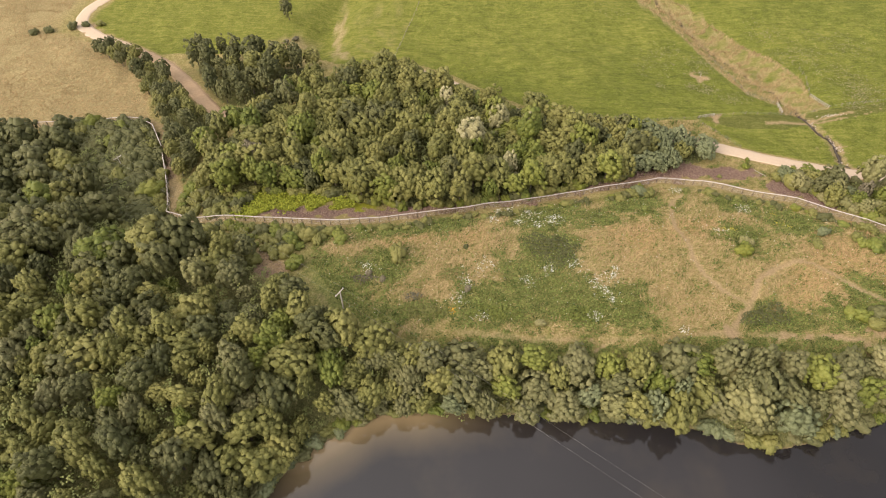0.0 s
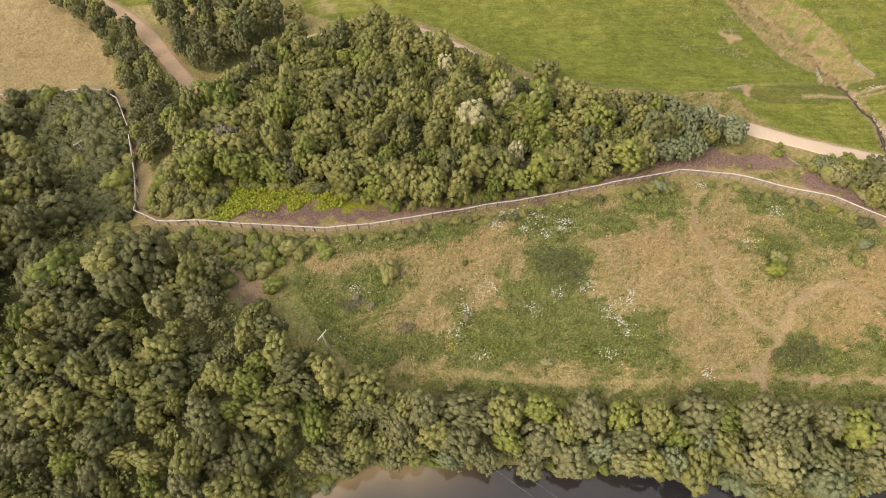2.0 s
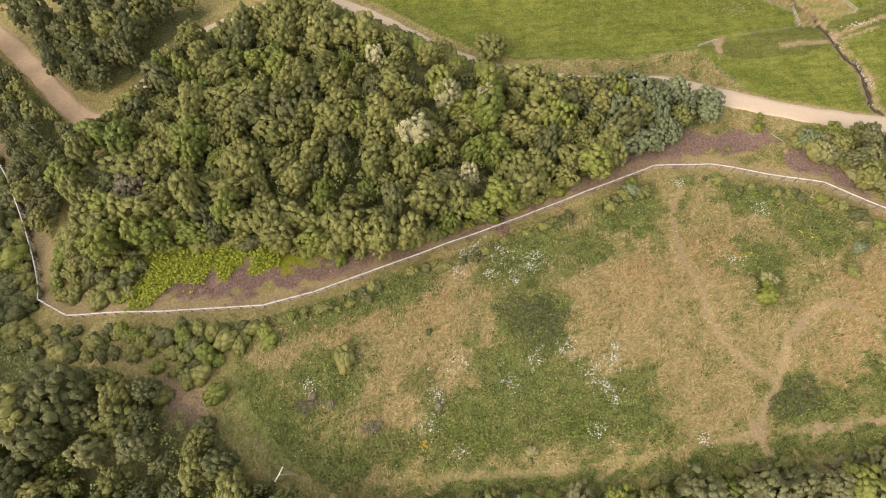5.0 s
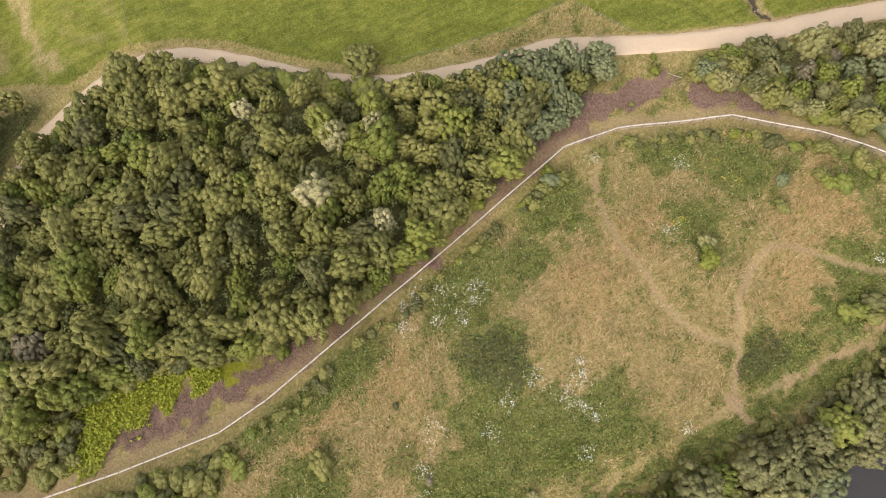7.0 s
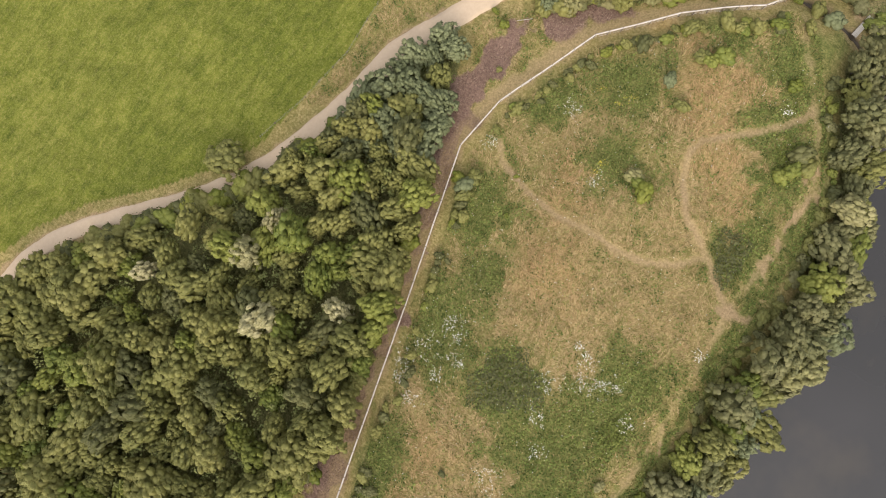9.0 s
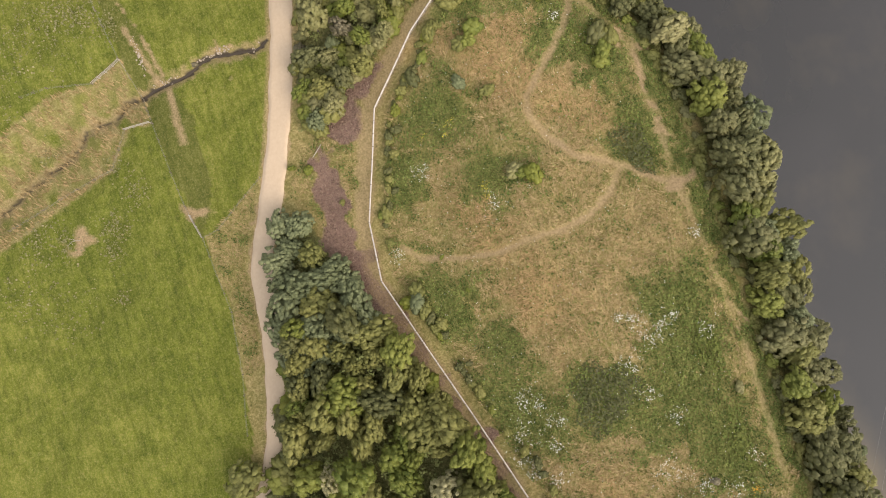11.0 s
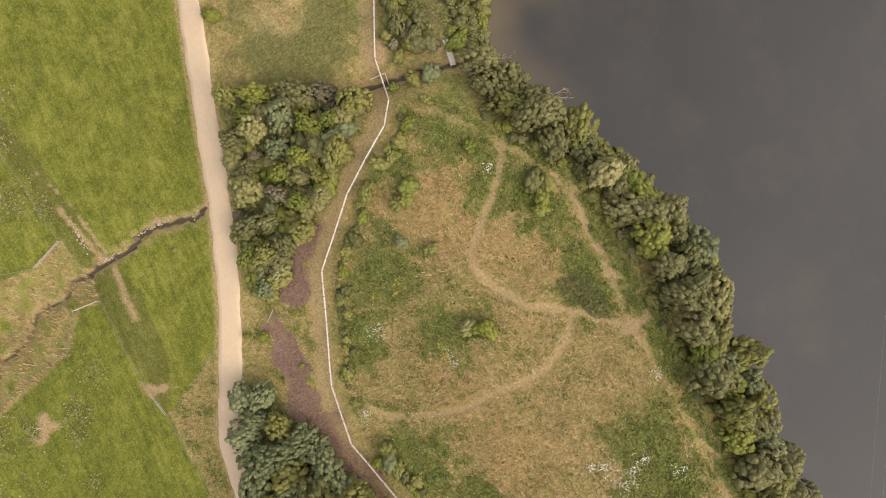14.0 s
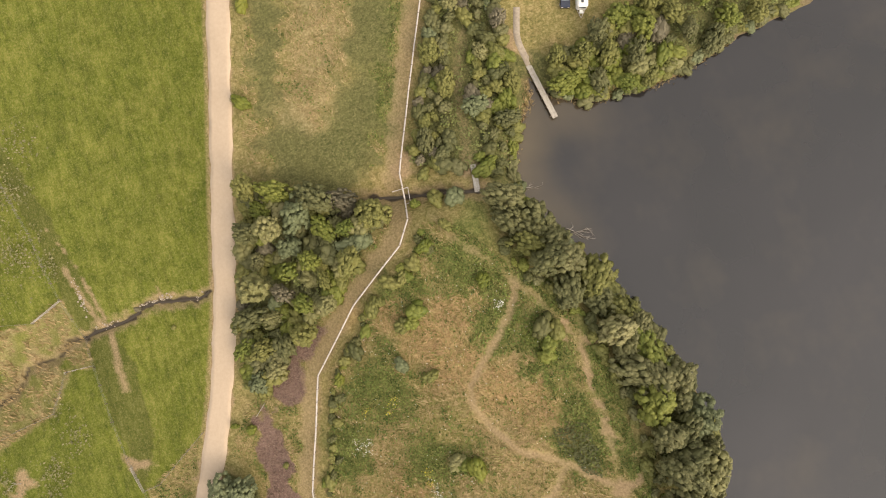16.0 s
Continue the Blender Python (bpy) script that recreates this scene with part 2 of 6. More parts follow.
def ground_at(x, y):
    x, y = np.asarray(x, float), np.asarray(y, float)
    w = smooth(100, 132, x)
    z = np.interp(y, *zip(*PROFILE)) * (1 - w) + np.interp(y, *zip(*EAST)) * w
    z = z - 4.5 * smooth(-45, -80, x) * np.exp(-((y - 105) / 22) ** 2)
    d = far_from(SHORE, x, y, True)
    lake = inside(SHORE, x, y)
    rise = 0.15 + 0.62 * d
    z = np.where(lake, -np.minimum(0.16 * d, 5.0), np.minimum(z, rise) - 0.9 * np.exp(-((z - rise) / 1.6) ** 2))
    land = np.where(lake, 0.0, np.clip(d / 8, 0, 1))
    ds = far_from(STREAM, x, y)
    upper = np.exp(-(((x - 115) / 9) ** 2 + ((y - 82) / 12) ** 2))
    land = land * smooth(2.6, 4.6, far_from(ROAD, x, y))
    z = z - land * (0.9 * np.exp(-(ds / 0.9) ** 2) + 2.6 * upper * np.exp(-(ds / 4.5) ** 2))
    z = z - 1.8 * np.exp(-(far_from(GULLY, x, y) / 6.5) ** 2)
    z = z - 4.0 * np.exp(-(far_from(HOLLOW, x, y) / 8.0) ** 2) * smooth(183, 205, y)
    z = z + land * smooth(150, 165, y) * (0.10 * waves(x, y, 4, 6.0) + 0.16 * waves(x, y * 1.6, 2, 13.0))
    z = z + land * (0.22 * waves(x, y, 3, 17.0) + 0.6 * waves(x, y, 5, 60.0) * smooth(120, 190, y))
    return z


def height(x, y):
    return float(ground_at(np.array([x]), np.array([y]))[0])


# ---- what grows where: soft blobs (x, y, across, along, turn) ----
WEEDS_WEST = ((-25, 76, 5, 8, 0.4), (-20, 69, 6, 4, 0.3), (-12, 78, 5, 4, 0.2), (0, 95, 8, 4, 0.3), (-12.5, 81.5, 6, 4.5, 0.0), (-3.4, 92.7, 7, 2.8, 0.25), (-20, 71.5, 4, 6, 0.4), (-5, 66.8, 8, 2.6, 0.0), (-12, 92, 9, 3, 0.1),
              (-12, 65.5, 7, 2.2, 0.2))
WEEDS_MIDDLE = ((23, 84.5, 7.0, 6.0, 0.3), (26, 70, 11, 6, 0.0), (10, 68.5, 8, 5.5, 0.1), (36, 70, 6, 5, 0.0), (29, 101, 6, 5, 0.3), (23, 98, 6, 6, 0.3), (48, 106.5, 7, 4.5, 0.3),
                (37, 98, 6, 4, 0.3), (12, 106, 9, 2.5, 0.27), (15.5, 79, 5, 3.6, 0.0), (12, 69, 7, 4.5, 0), (34, 66.5, 8, 4, 0), (19, 74.5, 6, 4, 0.2), (30, 57.6, 40, 1.2, -0.02),
                (55, 58.6, 20, 1.3, 0), (15, 58.8, 26, 1.3, -0.03))
WEEDS_EAST = ((64.5, 64.6, 5, 3.2, 0.2), (83, 65, 5.5, 3.2, 0.2), (67, 92.5, 6, 5, 0.4), (74, 106, 6, 4, -0.4), (82, 96, 6, 5, 0.3), (88, 73, 4, 4, 0.2), (66.5, 85, 4, 3, 0.3),
              (92, 70.5, 4, 2.6, 0.4), (79, 67.8, 5, 2.6, 0.3), (67, 63.8, 5, 2, 0.2), (84, 97.5, 6, 3.5, -0.8), (76, 58, 12, 1.6, 0.05), (92, 63.6, 9, 1.7, 0.6))
WEEDS_FAR = ((99, 74, 6, 6, 0.5), (95.5, 73, 6, 4.5, 0.5), (100, 87, 3, 6, -0.6), (106, 70, 4, 3, 0.5), (133, 79, 7, 4, -0.4), (150, 72.5, 14, 3.0, -0.45),
             (128, 88, 4, 6, 0))
WEEDS = WEEDS_WEST + WEEDS_MIDDLE + WEEDS_EAST + WEEDS_FAR
STRAW_WEST = ((-3, 76, 8, 3, 0.1), (-3, 71.3, 6, 1.9, 0.0), (-20, 86.5, 4, 3, 0.2), (-10, 89.5, 5, 2, 0.2), (-2, 83, 7, 4, 0.3), (38, 92, 8, 10, 0.2), (10, 92, 6, 8, 0.2),
              (0, 84, 7, 5, 0.3), (36, 80, 6, 8, 0.0), (-14, 88, 4, 4, 0.0), (14, 87, 4, 6, 0.2), (8, 80, 4, 6, 0.0))
STRAW_EAST = ((58, 88, 11, 9, 0.5), (45, 84, 10, 12, 0.3), (70, 78, 5, 6, 0.6), (63, 76, 4, 6, 0.5), (48, 70, 9, 7, 0.0), (82, 82, 6, 5, 0.5), (70, 98, 8, 4, -0.4),
              (92, 80, 5, 5, 0.5), (78, 71, 4, 3, 0.2))
STRAW = STRAW_WEST + STRAW_EAST
# the long narrow one at x -39 also paints sunlight on the hollow's edge
TAWNY = ((149, 87, 10, 5, -0.4), (138, 92.5, 5, 5, 0.0), (-39, 210, 1.7, 22, 0.04), (-36, 192, 1.5, 5, 0.6), (-55, 198, 8, 5, 0.5))
SCRUB = ((131, 98, 9, 6, -0.3), (124, 91, 5, 8, 0.2), (133, 84, 10, 5.5, -0.4), (152, 75, 18, 5, -0.45), (128, 93, 6, 8, 0), (150, 97, 16, 3.5, -0.3), (166, 83, 12, 8, -0.4))
DIRT = ((73, 60.5, 8, 0.7, -0.06), (54.8, 61.2, 1.8, 1.3, 0.0), (133.5, 52.3, 3.0, 1.2, 0.0), (128.6, 52.2, 2.0, 1.2, 0.0), (29.5, 59.8, 1.4, 0.7, 0.0), (-37, 79, 3.4, 5.0, 0.4), (86, 176, 2.3, 3.0, 0.2), (83, 150, 1.9, 2.0, 0.0), (120, 79, 2.2, 2.0, 0.0),
        (84, 62, 2.4, 0.8, 0.4), (112, 147.8, 2.0, 1.5, 0.3), (112.8, 133.5, 2.6, 0.9, 1.4), (77, 137.5, 3.0, 0.7, -0.7), (116, 68, 2.5, 1.6, 1.5))
HEATHER = ((-30, 101.0, 14, 2.7, 0.03), (-11, 101.4, 9, 2.5, 0.15), (69, 121.2, 11, 3.0, -0.1), (57, 119.4, 10, 2.9, 0.12), (79.5, 121, 5, 2.8, -0.3), (89.5, 113.5, 5, 3.6, -0.8),
           (95.5, 107, 5, 1.8, -1.0), (-78, 130, 9, 1.6, 1.9), (-37, 79.2, 2.6, 4.2, 0.4), (0, 103.6, 8, 1.7, 0.27), (20, 108.6, 12, 1.7, 0.27), (42, 114.6, 9, 1.5, 0.27))
LIME = ((-47, 102.6, 5, 3.2, 0.5), (-40, 105.5, 6, 3.8, 0.35), (-31, 107.2, 7, 3.0, 0.05), (-21, 105, 6, 1.8, -0.2), (-44, 109, 6, 2.8, 0.2), (-33, 110, 6, 2.0, -0.1))
LUSH = ((76, 172, 24, 15, 0.3), (60, 160, 14, 8, 0.2), (20, 168, 12, 8, -0.6))
AMBER = ((88, 84, 4.5, 5.5, 0.5), (83, 80, 4, 5, 0.4), (95, 90, 3.5, 3, 0.5), (76, 75, 4.5, 4, 0.6), (92, 78.5, 3, 5, 0.5), (72, 70, 4, 3, 0.2), (97, 96, 3, 1.6, -0.8), (60, 95, 8, 4, 0.3), (44, 90, 7, 5, 0.4),
         (-8, 88, 5, 2.5, 0.2), (6, 90, 4, 4, 0.2))
FIELD = ((400, 110), (205, 93), (163.2, 106), (142.4, 112.4), (121.9, 119.2), (105.2, 125), (91.5, 131), (84.8, 133.6), (77.7, 145.5), (77.3, 149.1), (60.8, 148.1), (48, 150),
         (34, 152.2), (26, 156.5), (12.5, 167), (4, 176), (-7, 182.4), (-19, 186.2), (-33, 182), (-46, 190), (-78, 190), (-100, 190), (-112.2, 198.5), (-132, 209), (-134, 216),
         (-133, 227), (-120, 250), (-60, 420), (400, 420))
HAY = ((-108, 147.5), (-97, 149), (-90, 150), (-98, 172), (-108, 186), (-128, 199), (-143, 207), (-147, 230), (-152, 262), (-400, 460), (-400, 130), (-150, 143))


# ---- outlines of the woods ----
WOOD_A = ((-63.5, 137.5), (-58.5, 142.5), (-50.5, 151), (-43.5, 162), (-36, 170.5), (-28, 172.5), (-18, 175.5), (-8, 172), (1, 167), (9, 159.5), (18, 153), (31, 144.5), (43, 138.5), (52, 135),
          (52, 122), (42, 116.5), (30, 112.5), (12, 107.5), (-4, 104.5), (-18, 107), (-30, 112), (-44, 112.5), (-54, 111.5), (-60, 112), (-64, 122), (-66, 132))
WOOD_B = ((-63, 156.5), (-57, 160.5), (-51, 168.5), (-46, 175), (-40, 179.5), (-43, 182), (-52, 180), (-60, 181.5), (-70, 185), (-83, 185.5), (-83, 179), (-77, 168.5), (-70, 158.5))
WOOD_C = ((-70, 118), (-75.6, 130), (-82, 142.5), (-87, 153), (-104, 177), (-121, 190.5), (-117, 192.5), (-98, 181), (-84, 164), (-72, 150), (-67, 142))
WOOD_D = ((-75, 102), (-71.5, 96), (-62, 90.5), (-48, 85), (-41, 81), (-34, 77), (-29, 71), (-25, 65), (-16, 60.5), (-8, 57.5), (0, 57), (-4, 52), (-14, 48.5), (-24, 41.5), (-31.6, 33.5), (-45, 14),
          (-120, 20), (-140, 80), (-140, 136), (-112, 141), (-94, 142.5), (-86.5, 131), (-81, 119), (-77, 107))
WOOD_E = ((-6, 56.2), (30, 54.6), (60, 53.2), (75, 53.2), (84, 55.8), (92, 60.6), (100, 64.6), (107, 66.8), (110, 65), (103, 60.6), (96, 56.2), (83.5, 50), (68, 45.4), (60, 43.4), (53.4, 44.4), (46, 46.6), (36, 46.8),
          (28, 47.4), (0, 47.8))
WOOD_F = ((88, 118.5), (91, 122), (105, 117.5), (118, 113), (126.5, 108.5), (122.5, 101), (118, 92), (113, 86.5), (106, 93), (100.5, 100.5), (96, 108), (91.5, 114.5))
WOOD_G = ((44, 140), (56, 137.5), (66, 136.5), (76, 131.5), (71, 126.5), (58, 122.5), (50, 119.5), (46, 128))
WOOD_H = ((114, 65), (113, 61.5), (120, 58.5), (129, 55), (141, 54), (175, 44), (182, 49), (146, 65), (132, 72), (120, 77.5))
WOOD_I = ((124, 47.5), (121.5, 41), (121, 33), (122, 25), (125, 13), (127, 0), (128, -20), (160, -20), (146, 10), (136, 26), (131, 40), (131, 47))
WOODS = (WOOD_A, WOOD_B, WOOD_C, WOOD_D, WOOD_E, WOOD_F, WOOD_G, WOOD_H, WOOD_I)


# paler pasture; the slope's sunlit look is partly put into its colour
RIDGE = ((-18, 187), (-16.3, 192), (-14, 209), (-6, 250), (10, 330), (-40, 330), (-34, 250), (-38, 225), (-41, 200), (-36, 187))


def blobs(table, x, y, soft=0.35):
    best = np.zeros(np.shape(x))
    for bx, by, a, b, turn in table:
        c, s = math.cos(turn), math.sin(turn)
        u, v = ((x - bx) * c + (y - by) * s) / a, (-(x - bx) * s + (y - by) * c) / b
        best = np.maximum(best, 1 - smooth(1 - soft, 1 + soft, np.sqrt(u * u + v * v)))
    return best


def covers(x, y):
    """How much of each kind of cover grows at points of the plan."""
    wx, wy = x + 1.6 * waves(x, y, 21, 9.0) + 0.7 * waves(x, y, 22, 3.5), y + 1.6 * waves(x, y, 23, 9.0) + 0.7 * waves(x, y, 24, 3.5)
    lane = far_from(TRACK, x, y) + 0.2 + 0.3 * smooth(-6, -14, x)
    track = np.minimum(far_from(PATH_LOOP, x, y) * 1.2, far_from(PATH_WEST, x, y) * 1.3)
    dirt = np.maximum(blobs(DIRT, wx, wy), (0.76 + 0.16 * waves(x, y, 25, 9.0)) * (1 - smooth(0.3, 1.15, track + 0.25 * waves(x, y, 9, 4.0))))
    dirt = np.maximum(dirt, (0.36 + 0.24 * waves(x, y, 10, 11.0)) * (1 - smooth(0.3, 1.3, lane + 0.25 * waves(x, y, 9, 4.0))))
    dirt = np.maximum(dirt, 0.62 * (1 - smooth(1.2, 2.4, far_from(FENCE_STRIP, x, y) + 0.5 * waves(x, y, 8, 6.0))))
    wet = (1 - smooth(0.2, 0.75, far_from(STREAM, x, y) + 0.35 * waves(x, y, 7, 3.0))) * smooth(2.4, 3.2, far_from(ROAD, x, y)) * (1 - 0.3 * smooth(151, 156, y))
    dirt = np.maximum(dirt, 0.6 * (1 - smooth(0.8, 2.2, far_from(STREAM, x, y) + 0.7 * waves(x, y, 7, 3.0))))
    field = np.where(inside(FIELD, x, y), 1.0, 0.0)
    field = field * smooth(2.6, 4.0, far_from(ROAD, x, y))
    for line, half in (*RUTS, (TRAIL, 0.85)):
        dirt = np.maximum(dirt, 0.8 * (1 - smooth(half * 0.5, half * 1.6, far_from(line, x, y) + 0.25 * waves(x, y, 12, 2.5))))
    gully = 0.9 * inside(GULLY_SIDES, x + 0.35 * waves(x, y, 13, 4.0), y + 0.35 * waves(x, y, 14, 4.0)) * (0.57 + 0.42 * waves(x, y, 15, 6.0))
    for line in (((119, 154.6), (116.5, 162.7), (117.3, 172), (113, 186), (106, 201.7), (92, 232)), ((105, 158.5), (98.1, 164), (96, 173.3), (94.5, 179), (87.2, 206), (78.4, 233))):
        gully = np.maximum(gully, 0.8 * (1 - smooth(0.3, 0.9, far_from(line, x, y) + 0.2 * waves(x, y, 18, 3.0))))
    tawny = np.maximum(np.clip(gully, 0, 1), np.maximum(blobs(TAWNY, wx, wy, 0.6), np.maximum(inside(HAY, x, y), inside(RIDGE, x, y) * np.clip(0.30 * waves(x, y, 19, 7.0), 0, 1))))
    weeds = blobs(WEEDS, wx + 0.9 * waves(x, y, 25, 2.6), wy + 0.9 * waves(x, y, 26, 2.6), 0.7)
    floor = np.zeros(x.shape)
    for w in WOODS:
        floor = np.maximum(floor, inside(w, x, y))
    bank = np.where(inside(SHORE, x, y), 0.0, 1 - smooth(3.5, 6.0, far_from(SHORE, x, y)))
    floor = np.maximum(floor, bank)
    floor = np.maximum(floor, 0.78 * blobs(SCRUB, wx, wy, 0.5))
    return {"wet": wet, "floor": floor, "dirt": dirt * (1 - floor * 0.6), "field": field, "weeds": weeds, "straw": blobs(STRAW, wx, wy, 0.6), "tawny": tawny,
            "heather": blobs(HEATHER, wx, wy, 0.25), "lime": blobs(LIME, wx, wy, 0.3), "amber": blobs(AMBER, wx, wy, 0.8), "upland": (0.3 + 0.7 * smooth(0, -30, x)) * smooth(180, 210, y) * (1 - smooth(60, 100, x)) - blobs(LUSH, wx, wy, 0.6) + 0.8 * inside(RIDGE, x, y), "strip": 1.0 * inside(STRIP, x + 0.3 * waves(x, y, 16, 5.0), y + 0.3 * waves(x, y, 17, 5.0)), "road": 1 - smooth(2.0, 3.1, far_from(ROAD, x, y) + 0.5 * (1 - smooth(36, 58, x)) * smooth(-66, -58, x) + 0.3 * waves(x, y, 6, 5.0)),
            "shoal": np.where(inside(SHORE, x, y), 1 - smooth(0.5, 11, far_from(SHORE, x, y)), 0.0)}


def mesh_from(name, verts, faces, material, smooth_faces=False):
    me = bpy.data.meshes.new(name)
    verts, faces = np.asarray(verts, np.float32), np.asarray(faces, np.int32)
    k = faces.shape[1]
    me.vertices.add(len(verts))
    me.vertices.foreach_set("co", verts.ravel())
    me.loops.add(faces.size)
    me.loops.foreach_set("vertex_index", faces.ravel())
    me.polygons.add(len(faces))
    me.polygons.foreach_set("loop_start", np.arange(0, faces.size, k, dtype=np.int32))
    if smooth_faces:
        me.polygons.foreach_set("use_smooth", np.ones(len(faces), bool))
    me.update(calc_edges=True)
    if material:
        me.materials.append(material)
    return me


def paint(me, name, values):
    me.attributes.new(name, "FLOAT", "POINT").data.foreach_set("value", np.asarray(values, np.float32))


def ground_material():
    m, nt, b = nodes_of("ground cover")
    v = place(nt)

    def cover(name):
        a = add(nt, "ShaderNodeAttribute")
        a.attribute_name = name
        return a.outputs["Fac"]
    fine = noise_of(nt, v, 2.6, 6, 0.7)
    blades = noise_of(nt, v, 1.3, 5, 0.75, (2.4, 0.7, 1.0))
    broad = noise_of(nt, v, 0.16, 4, 0.6)
    grain = noise_of(nt, v, 9.0, 3, 0.7)
    swirl = add(nt, "ShaderNodeTexNoise", Vector=v, Scale=0.55, Detail=6.0, Roughness=0.72, Distortion=2.2).outputs[0]
    streak = noise_of(nt, v, 0.8, 5, 0.7, (0.16, 1.1, 1.0))
    mottle = calc(nt, "ADD", calc(nt, "MULTIPLY", blades, 0.30), calc(nt, "ADD", calc(nt, "MULTIPLY", fine, 0.30), calc(nt, "MULTIPLY", swirl, 0.40)))
    tuft = add(nt, "ShaderNodeTexNoise", Vector=v, Scale=0.42, Detail=3.0, Roughness=0.6, Distortion=0.8).outputs[0]

    def edge(name, soft=0.5):
        e = calc(nt, "ADD", cover(name), calc(nt, "MULTIPLY", calc(nt, "SUBTRACT", fine, 0.5), 0.9))
        return calc(nt, "MULTIPLY", calc(nt, "SUBTRACT", e, 0.5 - soft / 2), 1 / soft, True)
    rough_grass = ramp(nt, mottle, (0.38, (0.088, 0.086, 0.024)), (0.50, (0.213, 0.182, 0.066)), (0.62, (0.390, 0.308, 0.145)))
    straw = ramp(nt, mottle, (0.37, (0.149, 0.112, 0.046)), (0.50, (0.374, 0.257, 0.128)), (0.62, (0.588, 0.430, 0.240)))
    amber = ramp(nt, mottle, (0.37, (0.173, 0.115, 0.048)), (0.50, (0.410, 0.262, 0.122)), (0.62, (0.630, 0.440, 0.235)))
    weeds = ramp(nt, mottle, (0.37, (0.030, 0.048, 0.011)), (0.50, (0.082, 0.116, 0.026)), (0.63, (0.190, 0.208, 0.058)))
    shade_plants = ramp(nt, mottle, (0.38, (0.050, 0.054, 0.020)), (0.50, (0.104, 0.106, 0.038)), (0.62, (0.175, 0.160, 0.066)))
    turf = calc(nt, "ADD", calc(nt, "MULTIPLY", calc(nt, "ADD", calc(nt, "MULTIPLY", fine, 0.35), calc(nt, "MULTIPLY", mottle, 0.65)), 0.46), calc(nt, "ADD", calc(nt, "MULTIPLY", streak, 0.28), calc(nt, "MULTIPLY", tuft, 0.26)))
    pasture_fine = ramp(nt, turf, (0.38, (0.044, 0.063, 0.008)), (0.49, (0.090, 0.111, 0.014)), (0.61, (0.165, 0.178, 0.030)))
    pasture_dry = ramp(nt, turf, (0.38, (0.064, 0.078, 0.011)), (0.49, (0.126, 0.141, 0.021)), (0.61, (0.235, 0.226, 0.054)))
    pasture = mix(nt, calc(nt, "ADD", calc(nt, "MULTIPLY", calc(nt, "SUBTRACT", broad, 0.38), 4.0, True), calc(nt, "MULTIPLY", cover("upland"), 0.8), True), pasture_fine, pasture_dry)
    mown = ramp(nt, turf, (0.38, (0.050, 0.064, 0.011)), (0.50, (0.086, 0.097, 0.019)), (0.62, (0.140, 0.140, 0.038)))
    dirt = ramp(nt, fine, (0.3, (0.215, 0.150, 0.083)), (0.7, (0.405, 0.290, 0.170)))
    heather = ramp(nt, mottle, (0.38, (0.085, 0.054, 0.043)), (0.62, (0.295, 0.190, 0.150)))
    lime = ramp(nt, mottle, (0.38, (0.110, 0.122, 0.013)), (0.62, (0.310, 0.298, 0.036)))
    tawny = ramp(nt, mottle, (0.37, (0.160, 0.128, 0.056)), (0.50, (0.280, 0.218, 0.106)), (0.63, (0.450, 0.362, 0.200)))
    mud = ramp(nt, fine, (0.3, (0.100, 0.075, 0.045)), (0.7, (0.210, 0.160, 0.095)))
    patch = add(nt, "ShaderNodeTexNoise", Vector=v, Scale=0.30, Detail=5.0, Roughness=0.65, Distortion=1.2).outputs[0]
    dry = calc(nt, "ADD", edge("straw", 1.4), calc(nt, "MULTIPLY", calc(nt, "SUBTRACT", patch, 0.5), 2.6), True)
    c = mix(nt, dry, rough_grass, straw)
    c = mix(nt, edge("amber", 1.5), c, amber)
    c = mix(nt, edge("weeds", 1.7), c, weeds)
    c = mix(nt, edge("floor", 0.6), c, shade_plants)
    c = mix(nt, edge("field", 0.5), c, pasture)
    c = mix(nt, edge("strip", 0.9), c, mown)
    c = mix(nt, edge("tawny", 1.2), c, tawny)
    c = mix(nt, edge("lime"), c, lime)
    c = mix(nt, edge("heather"), c, heather)
    c = mix(nt, edge("dirt", 0.9), c, dirt)
    c = mix(nt, edge("road"), c, dirt)
    c = mix(nt, edge("wet"), c, ramp(nt, fine, (0.3, (0.034, 0.027, 0.020)), (0.7, (0.100, 0.078, 0.056))))
    c = mix(nt, edge("shoal"), c, mud)
    nt.links.new(c, b.inputs["Base Color"])
    b.inputs["Roughness"].default_value = 0.95
    b.inputs["Specular IOR Level"].default_value = 0.1
    relief(nt, b, calc(nt, "ADD", mottle, calc(nt, "MULTIPLY", grain, 0.3)), 0.9, 0.35)
    return m


def growing(start, end, first, factor=1.35, reach=2600.0):
    """Grid lines outside the fine part, ever wider, out to the horizon."""
    low, high, step = [], [], first
    a, b = start, end
    while a > -reach:
        step *= factor
        a, b = a - step, b + step
        low.insert(0, a)
        high.append(b)
    return low, high


